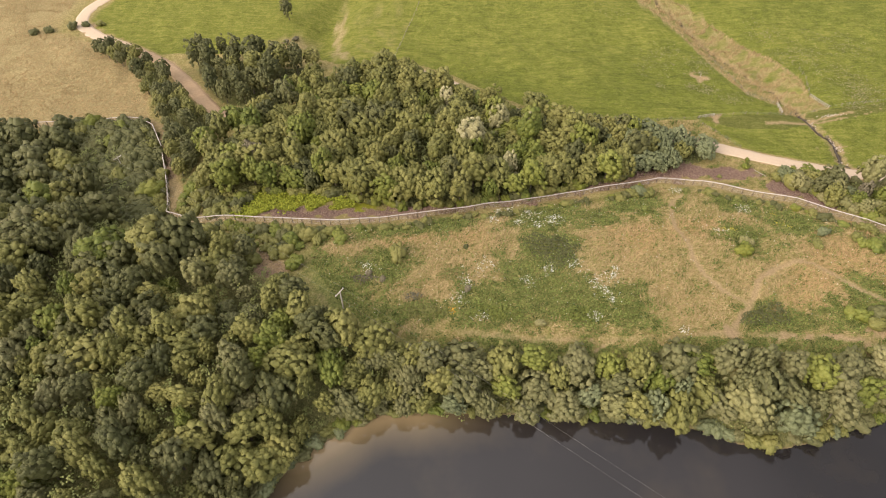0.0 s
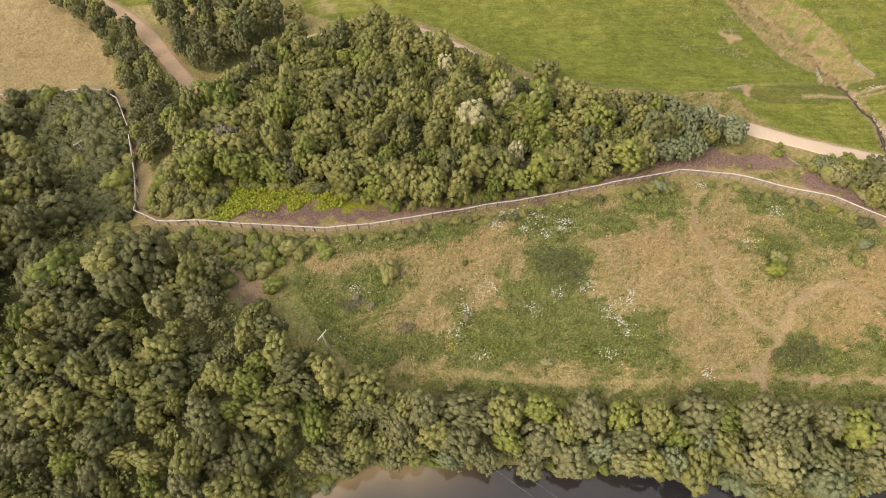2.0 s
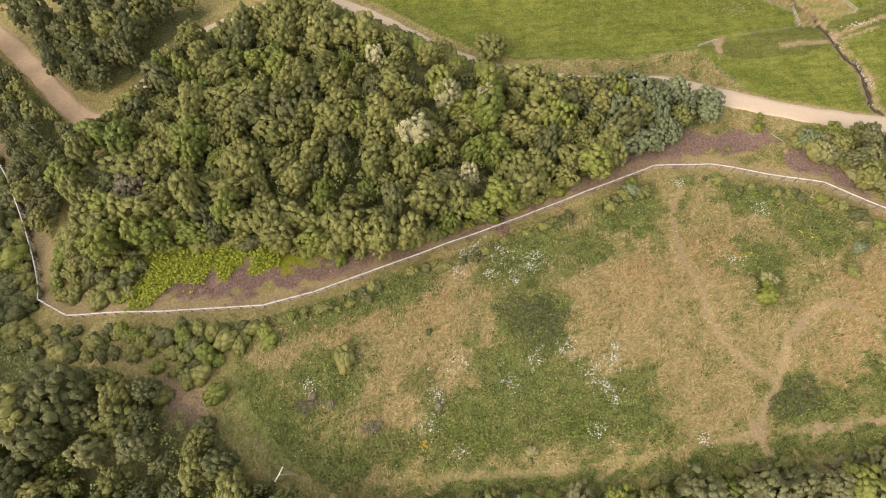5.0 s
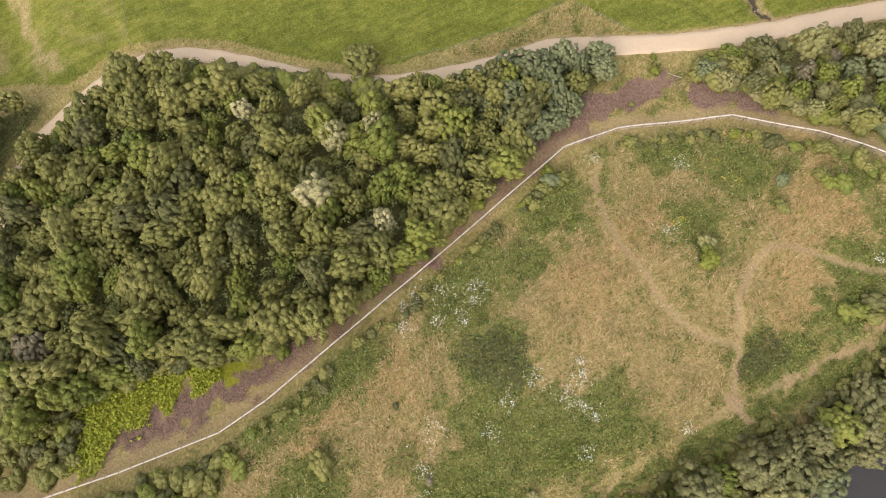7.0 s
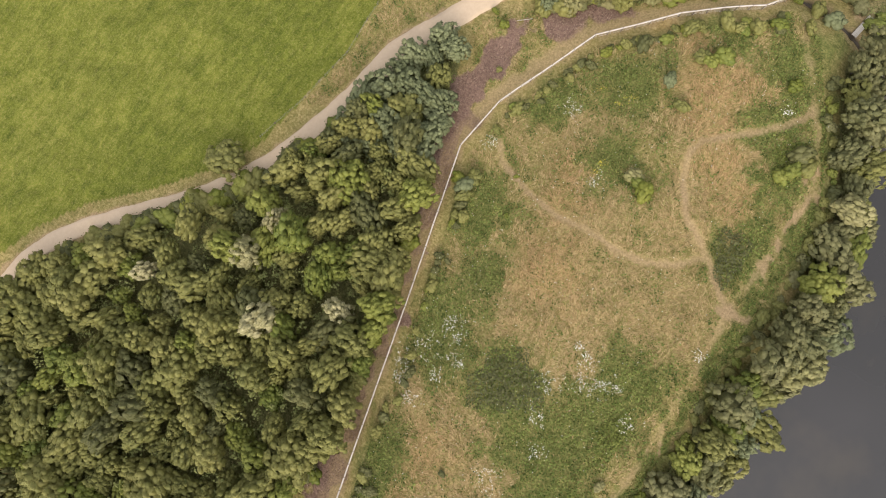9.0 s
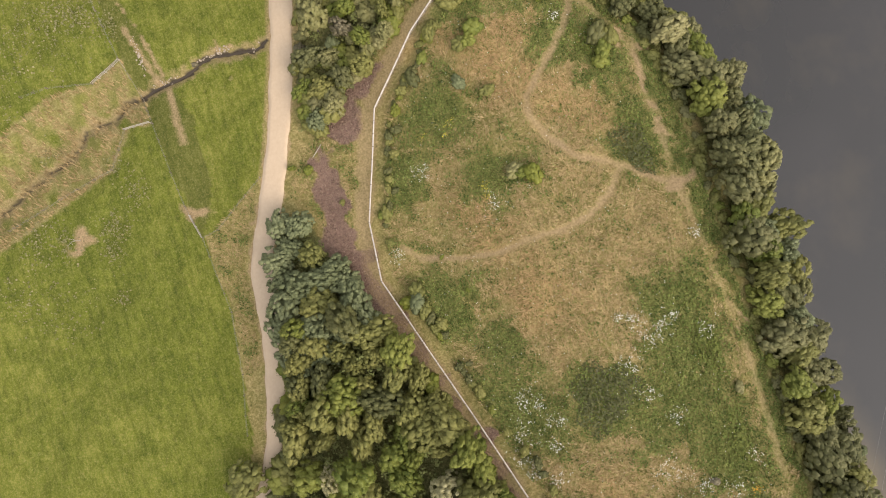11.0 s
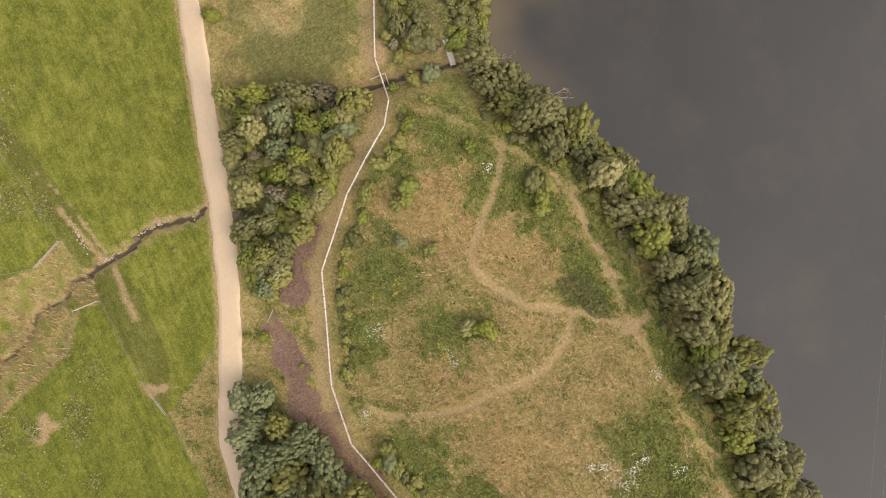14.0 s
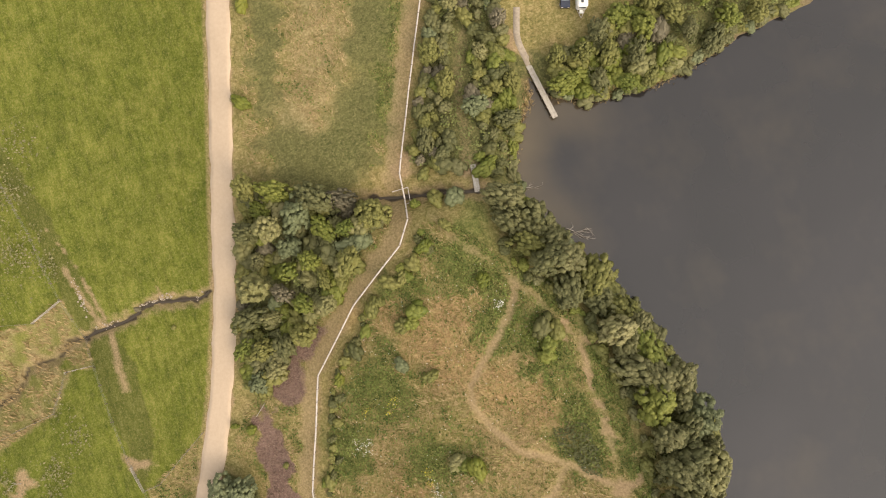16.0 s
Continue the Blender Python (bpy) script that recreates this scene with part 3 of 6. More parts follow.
def build_ground():
    lo, hi = growing(-125, 172, 1.2)
    xs = np.array([*lo, *np.arange(-125, 172.01, 0.7), *hi])
    lo, hi = growing(28, 200, 1.2)
    ys = np.array([*lo, *np.arange(28, 200.01, 0.7), *hi])
    gx, gy = np.meshgrid(xs, ys)
    x, y = gx.ravel(), gy.ravel()
    z = ground_at(x, y)
    n = len(xs)
    i = (np.arange(len(ys) - 1)[:, None] * n + np.arange(n - 1)[None, :]).ravel()
    faces = np.stack((i, i + 1, i + 1 + n, i + n), 1)
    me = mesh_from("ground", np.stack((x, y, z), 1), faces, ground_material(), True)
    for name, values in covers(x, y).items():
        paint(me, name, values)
    tagged(new("ground", me), "rough grassy hillside with dry straw, green weeds and bare paths", "ground", kind="structure")


build_ground()


def water_material():
    m, nt, b = nodes_of("still lake water")
    v = place(nt)
    a = add(nt, "ShaderNodeAttribute")
    a.attribute_name = "shoal"
    drift = noise_of(nt, v, 0.05, 4, 0.6)
    e = calc(nt, "ADD", a.outputs["Fac"], calc(nt, "MULTIPLY", calc(nt, "SUBTRACT", drift, 0.5), 0.35), True)
    deep = ramp(nt, noise_of(nt, v, 0.022, 3, 0.5), (0.35, (0.013, 0.0115, 0.0120)), (0.62, (0.021, 0.0183, 0.0192)))
    c = mix(nt, calc(nt, "MULTIPLY", e, 2.0, True), deep, (0.105, 0.078, 0.044))
    c = mix(nt, calc(nt, "MULTIPLY", calc(nt, "SUBTRACT", e, 0.5), 2.0, True), c, (0.300, 0.215, 0.120))
    nt.links.new(c, b.inputs["Base Color"])
    b.inputs["Roughness"].default_value = 0.05
    b.inputs["IOR"].default_value = 1.33
    b.inputs["Specular IOR Level"].default_value = 1.0
    relief(nt, b, noise_of(nt, v, 0.9, 3, 0.5), 0.05, 0.05)
    return m


def build_water():
    """The lake's surface, a little finer near the sandy bay."""
    xs, ys = np.arange(-75, 141, 1.5), np.arange(-160, 70, 1.5)
    gx, gy = np.meshgrid(xs, ys)
    x, y = gx.ravel(), gy.ravel()
    n = len(xs)
    i = (np.arange(len(ys) - 1)[:, None] * n + np.arange(n - 1)[None, :]).ravel()
    me = mesh_from("water", np.stack((x, y, 0 * x), 1), np.stack((i, i + 1, i + 1 + n, i + n), 1), water_material(), True)
    d = np.where(inside(SHORE, x, y), far_from(SHORE, x, y), 0)
    bay = np.exp(-(((x + 14) / 16) ** 2 + ((y - 43) / 13) ** 2)) * 1.0 + 0.45 * np.exp(-(((x - 113) / 12) ** 2 + ((y - 53) / 10) ** 2))
    paint(me, "shoal", np.clip(1 - d / 9.0, 0, 1) ** 1.3 * np.clip(bay * 1.5, 0, 1))
    tagged(new("water", me), "calm dark grey lake with brown sandy shallows", "lake", kind="structure")


build_water()


# ---- gravel road ----
def build_road():
    m = rough_material("pale gravel", (0.440, 0.332, 0.236), (0.497, 0.380, 0.276), 1.6, 0.95, bump=0.12)
    nt = m.node_tree
    b = nt.nodes["Principled BSDF"]
    east = add(nt, "ShaderNodeSeparateXYZ", Vector=place(nt)).outputs["X"]
    clay = calc(nt, "MULTIPLY", calc(nt, "MULTIPLY", calc(nt, "ADD", east, 48), -0.06, True), calc(nt, "MULTIPLY", calc(nt, "ADD", east, 122), 0.05, True))
    gravel = b.inputs["Base Color"].links[0].from_socket
    nt.links.new(mix(nt, clay, gravel, ramp(nt, noise_of(nt, place(nt), 1.1, 5, 0.65), (0.35, (0.330, 0.220, 0.130)), (0.65, (0.410, 0.285, 0.178)))), b.inputs["Base Color"])
    c = along(ROAD, 1.0, 3)
    t = np.gradient(c, axis=0)
    t /= np.linalg.norm(t, axis=1)[:, None]
    nrm = np.stack((-t[:, 1], t[:, 0]), 1)
    s = np.arange(len(c))
    half = 1.9 + 0.55 * np.clip(smooth(36, 58, c[:, 0]) + smooth(-58, -66, c[:, 0]), 0, 1) + 0.12 * np.sin(s * 0.31) + 0.10 * np.sin(s * 0.83 + 1)
    cols = np.array([-1, -0.97, -0.6, -0.3, 0, 0.3, 0.6, 0.97, 1])
    lift = np.array([-0.12, 0.04, 0.05, 0.085, 0.07, 0.085, 0.05, 0.04, -0.12])
    jit = np.random.RandomState(4).normal(0, 0.05, (len(c), 9)) * (abs(cols) > 0.9)
    off = cols[None, :] * half[:, None] + jit
    p = c[:, None, :] + nrm[:, None, :] * off[..., None]
    z = ground_at(p[..., 0].ravel(), p[..., 1].ravel()).reshape(off.shape) + lift
    v = np.concatenate((p, z[..., None]), 2).reshape(-1, 3)
    i = (np.arange(len(c) - 1)[:, None] * 9 + np.arange(8)[None, :]).ravel()
    me = mesh_from("road", v, np.stack((i, i + 1, i + 10, i + 9), 1), m, True)
    tagged(new("road", me), "pale gravel farm road with soft edges", "road", kind="structure")


build_road()

# ---- plants ----
def part(name, me, parent, label=""):
    ob = new(name, me)
    ob.parent = parent
    return tagged(ob, label)


def unit(v):
    return v / np.maximum(np.linalg.norm(v, axis=-1, keepdims=True), 1e-9)


def sprays(rng, centre, normal, size, bend=0.35, stray=0.28):
    """Leaf sprays: folded four-cornered blades at the centres, facing about along the normals."""
    n = len(centre)
    nrm = unit(normal + rng.normal(0, stray, (n, 3)))
    side = unit(np.cross(nrm, rng.normal(0, 1, (n, 3))))
    up = np.cross(nrm, side)
    s = (size * rng.uniform(0.65, 1.35, n))[:, None]
    a, b = centre - side * s * 0.5, centre + side * s * 0.5
    c, d = centre + up * s * 0.42 - nrm * s * bend * 0.5, centre - up * s * 0.42 - nrm * s * bend * 0.5
    v = np.stack((a, d, b, c), 1).reshape(-1, 3)
    i = np.arange(n)[:, None] * 4
    return v, np.concatenate((i + np.array([[0, 1, 2]]), i + np.array([[0, 2, 3]])), 0)


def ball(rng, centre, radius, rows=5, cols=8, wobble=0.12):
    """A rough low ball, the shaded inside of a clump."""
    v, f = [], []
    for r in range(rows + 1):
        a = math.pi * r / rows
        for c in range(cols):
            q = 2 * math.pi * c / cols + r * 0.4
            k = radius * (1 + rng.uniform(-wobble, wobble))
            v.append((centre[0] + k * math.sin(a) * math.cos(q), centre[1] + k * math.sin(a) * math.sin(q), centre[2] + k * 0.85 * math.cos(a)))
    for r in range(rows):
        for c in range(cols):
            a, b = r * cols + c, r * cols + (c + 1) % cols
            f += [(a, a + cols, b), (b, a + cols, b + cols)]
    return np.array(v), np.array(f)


def cap(rng, centre, way, radius, sides=5):
    """The rounded outer side of a clump of leaves: two rings and a tip, facing along way."""
    u = unit(np.cross(way, rng.normal(0, 1, 3)))
    w = np.cross(way, u)
    v = [centre + way * radius * rng.uniform(0.92, 1.08)]
    for out, up in ((0.66, 0.70), (1.02, 0.02)):
        for k in range(sides):
            a = 6.2832 * (k + rng.uniform(-0.25, 0.25)) / sides
            v.append(centre + (u * math.cos(a) + w * math.sin(a)) * radius * out * rng.uniform(0.75, 1.2) + way * radius * up * rng.uniform(0.75, 1.2))
    f = []
    for k in range(sides):
        n = (k + 1) % sides
        f += [(0, 1 + k, 1 + n), (1 + k, 1 + sides + k, 1 + sides + n), (1 + k, 1 + sides + n, 1 + n)]
    return np.array(v), np.array(f)


def crown_shape(seed, radius, tall, lobes, leaf, per_lobe, low=-0.42):
    """A crown of many rounded leafy clumps packed over an uneven dome: verts, triangles and tones, base of the crown at z = 0."""
    rng = np.random.RandomState(seed)
    vs, fs, tones, n = [], [], [], 0

    def take(v, f, tone):
        nonlocal n
        tones.append(np.broadcast_to(tone, len(v)))
        vs.append(v), fs.append(f + n)
        n += len(v)
    half = tall / (1 - low)
    mid = np.array([0, 0, -low * half])
    ph = rng.uniform(0, 6.28, 4)
    # low tone: the shade inside the crown is put into the ball's colour
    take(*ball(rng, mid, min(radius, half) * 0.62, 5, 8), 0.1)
    size = 0.66 * math.sqrt(2 * math.pi * (1 - low) / lobes)
    for k in range(lobes):
        z = 1 - (1 - low) * (k + 0.5) / lobes + rng.normal(0, 0.035)
        z = min(0.99, max(-0.7, z))
        a = k * 2.39996 + rng.normal(0, 0.22)
        flat = math.sqrt(1 - z * z)
        d = np.array([flat * math.cos(a), flat * math.sin(a), z])
        bulge = 0.86 + 0.10 * math.sin(2 * a + ph[0] + 2 * z) + 0.09 * math.sin(3 * a + ph[1] - 3 * z) + 0.08 * math.sin(5 * a + ph[2]) * flat + rng.normal(0, 0.045)
        r = radius * size * 0.78 * rng.uniform(0.7, 1.2)
        c = mid + d * np.array([radius, radius, half]) * bulge - d * r * 0.92
        way = unit(d + np.array([0, 0, 0.4]) + rng.normal(0, 0.12, 3))
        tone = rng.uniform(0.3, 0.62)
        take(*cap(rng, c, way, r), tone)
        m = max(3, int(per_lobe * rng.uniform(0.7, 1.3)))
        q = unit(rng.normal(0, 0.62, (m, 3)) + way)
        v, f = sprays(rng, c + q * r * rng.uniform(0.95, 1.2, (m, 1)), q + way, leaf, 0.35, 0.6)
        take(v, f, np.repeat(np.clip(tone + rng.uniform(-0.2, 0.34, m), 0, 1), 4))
    return np.vstack(vs), np.vstack(fs), np.concatenate(tones)


def trunk_shape(seed, tall, thick):
    """A tapered trunk with limbs that run up into the crown."""
    rng = np.random.RandomState(seed)
    vs, fs, n = [], [], 0
    stems = [((0, 0, -0.6), (rng.uniform(-.3, .3), rng.uniform(-.3, .3), tall * 0.75), thick)]
    for k in range(4):
        a = k * 1.57 + rng.uniform(-.4, .4)
        z = tall * rng.uniform(0.3, 0.5)
        stems.append(((0, 0, z), (math.cos(a) * tall * 0.22, math.sin(a) * tall * 0.22, z + tall * 0.3), thick * 0.5))
    for a, b, r in stems:
        a, b = np.array(a), np.array(b)
        for k, s in enumerate((0, 0.5, 1)):
            c, w = a + (b - a) * s, r * (1 - 0.65 * s)
            for j in range(6):
                vs.append(c + np.array([math.cos(j * 1.047), math.sin(j * 1.047), 0]) * w)
        for k in range(2):
            for j in range(6):
                p, q = n + k * 6 + j, n + k * 6 + (j + 1) % 6
                fs += [(p, q, q + 6), (p, q + 6, p + 6)]
        n += 18
    return np.array(vs), np.array(fs)


def scatter(poly, spacing, seed, tries=24, margin=None):
    """Points spread over a part of the plan, no two nearer than spacing."""
    rng = np.random.RandomState(seed)
    p = np.array(poly, float)
    lo, hi = p.min(0), p.max(0)
    area = (hi[0] - lo[0]) * (hi[1] - lo[1])
    q = rng.uniform(lo, hi, (int(area / spacing ** 2 * tries), 2))
    q = q[inside(poly, q[:, 0], q[:, 1])]
    kept, cells = [], {}
    for x, y in q:
        cx, cy = int(x // spacing), int(y // spacing)
        if all((x - a) ** 2 + (y - b) ** 2 >= spacing ** 2 for i in (-1, 0, 1) for j in (-1, 0, 1) for a, b in cells.get((cx + i, cy + j), ())):
            cells.setdefault((cx, cy), []).append((x, y))
            kept.append((x, y))
    return np.array(kept)


SHAPES = {}


def plant_model(name, kind, material, trunk=True):
    """One plant with its parts, kept aside as the pattern for the others."""
    key = (name, kind, material.name)
    if key not in SHAPES:
        seed, radius, tall, lobes, leaf, per, base = kind
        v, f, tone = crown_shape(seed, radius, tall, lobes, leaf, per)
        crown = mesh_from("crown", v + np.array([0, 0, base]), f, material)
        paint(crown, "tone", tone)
        stem = None
        if trunk:
            v, f = trunk_shape(seed, base + tall * 0.6, 0.05 * radius + 0.06)
            stem = mesh_from("trunk", v, f, BARK)
        SHAPES[key] = (crown, stem)
    return SHAPES[key]


def plant(name, kind, material, x, y, size, turn, label, category, group, z=None, squash=1.0):
    crown, stem = plant_model(name, kind, material)
    thing = new(name)
    wide = 1 + 0.2 * math.sin(x * 12.9 + y * 78.2)
    thing.matrix_world = Matrix.Translation((x, y, height(x, y) if z is None else z)) @ Matrix.Rotation(turn, 4, "Z") @ Matrix.Diagonal((size * wide, size / wide, size * squash, 1))
    part("crown", crown, thing)
    if stem:
        part("trunk", stem, thing)
    return tagged(thing, label, category, group)


# seed, crown radius, crown height, clumps, spray size, sprays a clump, clear stem
BUSHY = [(k, 3.5, 6.4, 68, 0.30, 10, 3.0) for k in (11, 12, 13, 14)]
BROAD = [(k, 4.5, 5.8, 88, 0.31, 10, 2.2) for k in (21, 22, 23)]
UPRIGHT = [(k, 2.6, 7.4, 52, 0.30, 10, 3.0) for k in (31, 32)]
SHRUB = [(k, 1.5, 1.7, 14, 0.21, 9, 0.1) for k in (41, 42, 43)]
PALE = ((7.6, 128, LEAF_CREAM, 1.05), (17, 117, LEAF_CREAM, 0.75), (15.8, 138, LEAF_CREAM, 0.9), (23.8, 137.7, LEAF_CREAM, 0.7), (1, 154, LEAF_CREAM, 0.65), (107.7, 112.6, LEAF_PALE, 0.85),
        (117, 106.2, LEAF_PALE, 0.75), (-48.7, 72.6, LEAF_PALE, 0.75), (-20.6, 108, LEAF_OLIVE, 0.9))


def pick(rng, table):
    u, s = rng.uniform(), 0
    for w, value in table:
        s += w
        if u <= s:
            return value
    return table[-1][1]


def leaves_of(leaf):
    return leaf.name.replace("foliage", "leaves")


def wood(poly, spacing, seed, kinds, leaves, label, group, low=0.8, high=1.2, name="bush_tree", squash=1.0, where=None, category="tree", clear=2.7):
    rng = np.random.RandomState(seed)
    for x, y in scatter(poly, spacing, seed):
        kind, leaf, size, turn, s = pick(rng, kinds), pick(rng, leaves), rng.uniform(low, high), rng.uniform(0, 6.28), squash * rng.uniform(0.85, 1.15)
        if min(((x - q[0]) ** 2 + (y - q[1]) ** 2) for q in PALE) < 9 or float(far_from(ROAD, np.array([x]), np.array([y]))[0]) < 2.5 + (clear if kind[1] > 2 else 0.8) * size:
            continue
        if where and not where(x, y):
            continue
        plant(name, kind, leaf, x, y, size, turn, label + leaves_of(leaf), category, group, squash=s)


def even(kinds):
    return [(1 / len(kinds), k) for k in kinds]


wood(WOOD_A, 4.05, 101, even(BUSHY + BROAD[:1]), [(0.67, LEAF_OLIVE), (0.12, LEAF_DARK), (0.19, LEAF_BRIGHT), (0.02, LEAF_SMOKE)], "rounded tree in dense wood, ",
     "trees of the wood by the road", 0.64, 1.2, squash=1.12)
for x, y, leaf, size in PALE:
    plant("bush_tree", BUSHY[1], leaf, x, y, size * 1.08, x, "rounded tree in pale cream flower among green trees", "tree", "flowering trees", squash=1.42)
wood(WOOD_B, 4.2, 102, even(UPRIGHT + BUSHY[:2]), [(0.8, LEAF_DARK), (0.2, LEAF_OLIVE)], "upright tree beside road bend, ", "trees at the road bend", 0.8, 1.15, "roadside_tree", squash=1.15, clear=1.5)
wood(WOOD_C, 3.4, 103, even(BUSHY), [(0.6, LEAF_DARK), (0.4, LEAF_OLIVE)], "low tree between road and fence, ", "trees between road and fence", 0.5, 0.8, "roadside_tree", clear=1.5)
wood(WOOD_E, 3.4, 105, even(BROAD + BUSHY[:2]), [(0.52, LEAF_LAKE), (0.07, LEAF_GREY), (0.21, LEAF_OLIVE), (0.16, LEAF_BRIGHT), (0.04, LEAF_PALE)], "spreading lake bank tree, ",
     "trees on the lake bank", 0.66, 1.0, "lakeside_tree")
MIXED = [(0.28, LEAF_OLIVE), (0.27, LEAF_BRIGHT), (0.22, LEAF_LAKE), (0.06, LEAF_GREY), (0.10, LEAF_PALE), (0.07, LEAF_SMOKE)]
wood(((-17, 49.5), (-2, 48.5), (2, 52), (-3, 56.5), (-12, 56.5), (-18, 53)), 3.2, 120, even(BROAD), [(0.6, LEAF_LAKE), (0.4, LEAF_OLIVE)], "spreading lake bank tree, ",
     "trees on the lake bank", 0.5, 0.75, "lakeside_tree")
wood(WOOD_F, 4.1, 106, even(BUSHY[:2] + BROAD), MIXED, "rounded tree beside gravel road, ", "trees between road and fence", 0.5, 0.8, "roadside_tree")
wood(WOOD_F, 2.3, 116, even(SHRUB), MIXED, "low bush beside gravel road, ", "bushes between road and fence", 1.1, 2.0, "roadside_bush", category="bush")
wood(WOOD_G, 3.5, 107, even(BROAD), [(0.88, LEAF_GREY), (0.07, LEAF_OLIVE), (0.05, LEAF_SMOKE)], "spreading willow beside gravel road, ", "willows by the road", 0.66, 0.95, "willow_tree", clear=1.1)
def off_trail(x, y):
    return far_from(TRAIL, np.array([x]), np.array([y]))[0] > 1.9


wood(WOOD_H, 6.2, 108, even(BROAD + BUSHY[:1]), MIXED, "low bushy tree behind the shore, ", "trees behind the shore", 0.36, 0.6, "shore_tree", where=off_trail)
wood(WOOD_H, 1.75, 118, even(SHRUB), [(0.3, LEAF_OLIVE), (0.12, LEAF_BRIGHT), (0.26, LEAF_LAKE), (0.14, LEAF_DARK), (0.05, LEAF_GREY), (0.13, LEAF_SMOKE)], "low bush behind the shore, ", "bushes behind the shore", 0.7, 1.5, "shore_bush", where=off_trail, category="bush")
wood(WOOD_I, 4.2, 109, even(BROAD), [(0.45, LEAF_BRIGHT), (0.35, LEAF_OLIVE), (0.2, LEAF_LAKE)], "bushy tree on far lake bank, ", "trees on the far bank", 0.38, 0.62, "shore_tree")
wood(WOOD_I[:4] + WOOD_I[-3:], 2.1, 119, even(SHRUB), MIXED, "low bush on far lake bank, ", "bushes on the far bank", 0.9, 1.7, "shore_bush", category="bush")
WEST_SCRUB = ((-71, 97), (-78, 99), (-86, 107), (-92, 116), (-99, 126), (-104, 136), (-112, 143), (-94, 146), (-85, 134), (-78, 117))
D_LEAVES = [(0.46, LEAF_OLIVE), (0.18, LEAF_DARK), (0.24, LEAF_LAKE), (0.12, LEAF_BRIGHT)]
D_DARK = [(0.15, LEAF_OLIVE), (0.78, LEAF_DARK), (0.04, LEAF_LAKE), (0.03, LEAF_BRIGHT)]
wood(WOOD_D, 3.6, 104, even(BUSHY + BROAD[:2]), D_LEAVES, "tall tree in lakeside forest, ", "trees of the lakeside forest", 0.52, 0.98, "forest_tree", squash=1.15,
     where=lambda x, y: (x > -52 or (x > -92 and y < 72)) and math.hypot(x + 36, y - 77.5) > 6)
wood(WOOD_D, 5.0, 104, even(BUSHY + BROAD), D_DARK, "tall tree in western forest, ", "trees of the western forest", 0.72, 1.5, "forest_tree", squash=1.1, where=lambda x, y: -92 < x <= -52 and y >= 72 and math.hypot(x + 65, y - 94) > 15 and not inside(WEST_SCRUB, x, y))


def far_wood(poly, spacing, seed, kinds, leaves, where):
    """The forest's far side, joined."""
    rng = np.random.RandomState(seed)
    slots = [leaf for _, leaf in leaves]
    vs, fs, tones, plants, mats, n = [], [], [], [], [], 0
    shapes = {k: crown_shape(k[0], k[1], k[2], k[3], k[4], k[5]) for k in kinds}
    for x, y in scatter(poly, spacing, seed):
        kind, leaf, size, turn = kinds[rng.randint(len(kinds))], pick(rng, leaves), rng.uniform(0.8, 1.3), rng.uniform(0, 6.28)
        if not where(x, y):
            continue
        v, f, tone = shapes[kind]
        c, s = math.cos(turn), math.sin(turn)
        w = (v + np.array([0, 0, kind[6]])) @ np.array([[c, s, 0], [-s, c, 0], [0, 0, 1]]) * size + np.array([x, y, height(x, y)])
        vs.append(w), fs.append(f + n), tones.append(tone), plants.append(np.full(len(v), rng.uniform())), mats.append(np.full(len(f), slots.index(leaf)))
        n += len(v)
    me = mesh_from("woodland", np.vstack(vs), np.vstack(fs), None)
    for leaf in slots:
        me.materials.append(leaf)
    me.polygons.foreach_set("material_index", np.concatenate(mats).astype(np.int32))
    paint(me, "tone", np.concatenate(tones))
    paint(me, "plant", np.concatenate(plants))
    tagged(new("woodland", me), "dense forest of rounded olive green trees", "forest", kind="stuff")


far_wood(WOOD_D, 4.9, 104, [(k, 3.7, 6.4, 36, 0.34, 8, 3.0) for k in (15, 16, 17)], D_DARK, lambda x, y: x <= -92 and not inside(WEST_SCRUB, x, y))


def edge_trees(line, seed, low, high, step):
    """Taller trees in a row along the wood's edge."""
    rng = np.random.RandomState(seed)
    for k, (x, y) in enumerate(along(line, step, 0)):
        leaf = pick(rng, [(0.6, LEAF_OLIVE), (0.3, LEAF_DARK), (0.1, LEAF_BRIGHT)])
        plant("bush_tree", BUSHY[k % 4], leaf, x + rng.normal(0, 0.4), y + rng.normal(0, 0.4), rng.uniform(low, high), rng.uniform(0, 6), "rounded tree at the wood's edge, " + leaves_of(leaf), "tree",
              "trees of the wood by the road", squash=1.35)


edge_trees(((-60.5, 141), (-55, 146.5), (-50, 152.5), (-45, 160), (-41, 166)), 211, 0.66, 0.84, 3.3)
edge_trees(((36, 141.5), (42, 138.6), (48, 136.8), (54, 135.2)), 212, 0.7, 0.9, 3.4)
POCKET = ((-67.4, 106.2), (-64.5, 103), (-57, 101), (-50, 101.6), (-47, 108.5), (-56, 110.5), (-61, 113), (-65, 121), (-68, 116))
BAND = ((-66, 95), (-60, 93.5), (-42, 92.5), (-26, 91), (-28, 87), (-36, 82), (-44, 87), (-62, 91), (-76, 95), (-80, 101), (-74, 101))
wood(POCKET, 2.3, 111, even(SHRUB), [(0.5, LEAF_OLIVE), (0.3, LEAF_DARK), (0.2, LEAF_BRIGHT)], "low bush beside the fence corner, ", "bushes by the fence corner", 1.0, 1.9, "bush", category="bush")
wood(BAND, 2.2, 112, even(SHRUB), [(0.45, LEAF_DARK), (0.4, LEAF_OLIVE), (0.15, LEAF_BRIGHT)], "low bush between forest and fence, ", "bushes by the fence corner", 0.8, 1.6, "bush", category="bush")
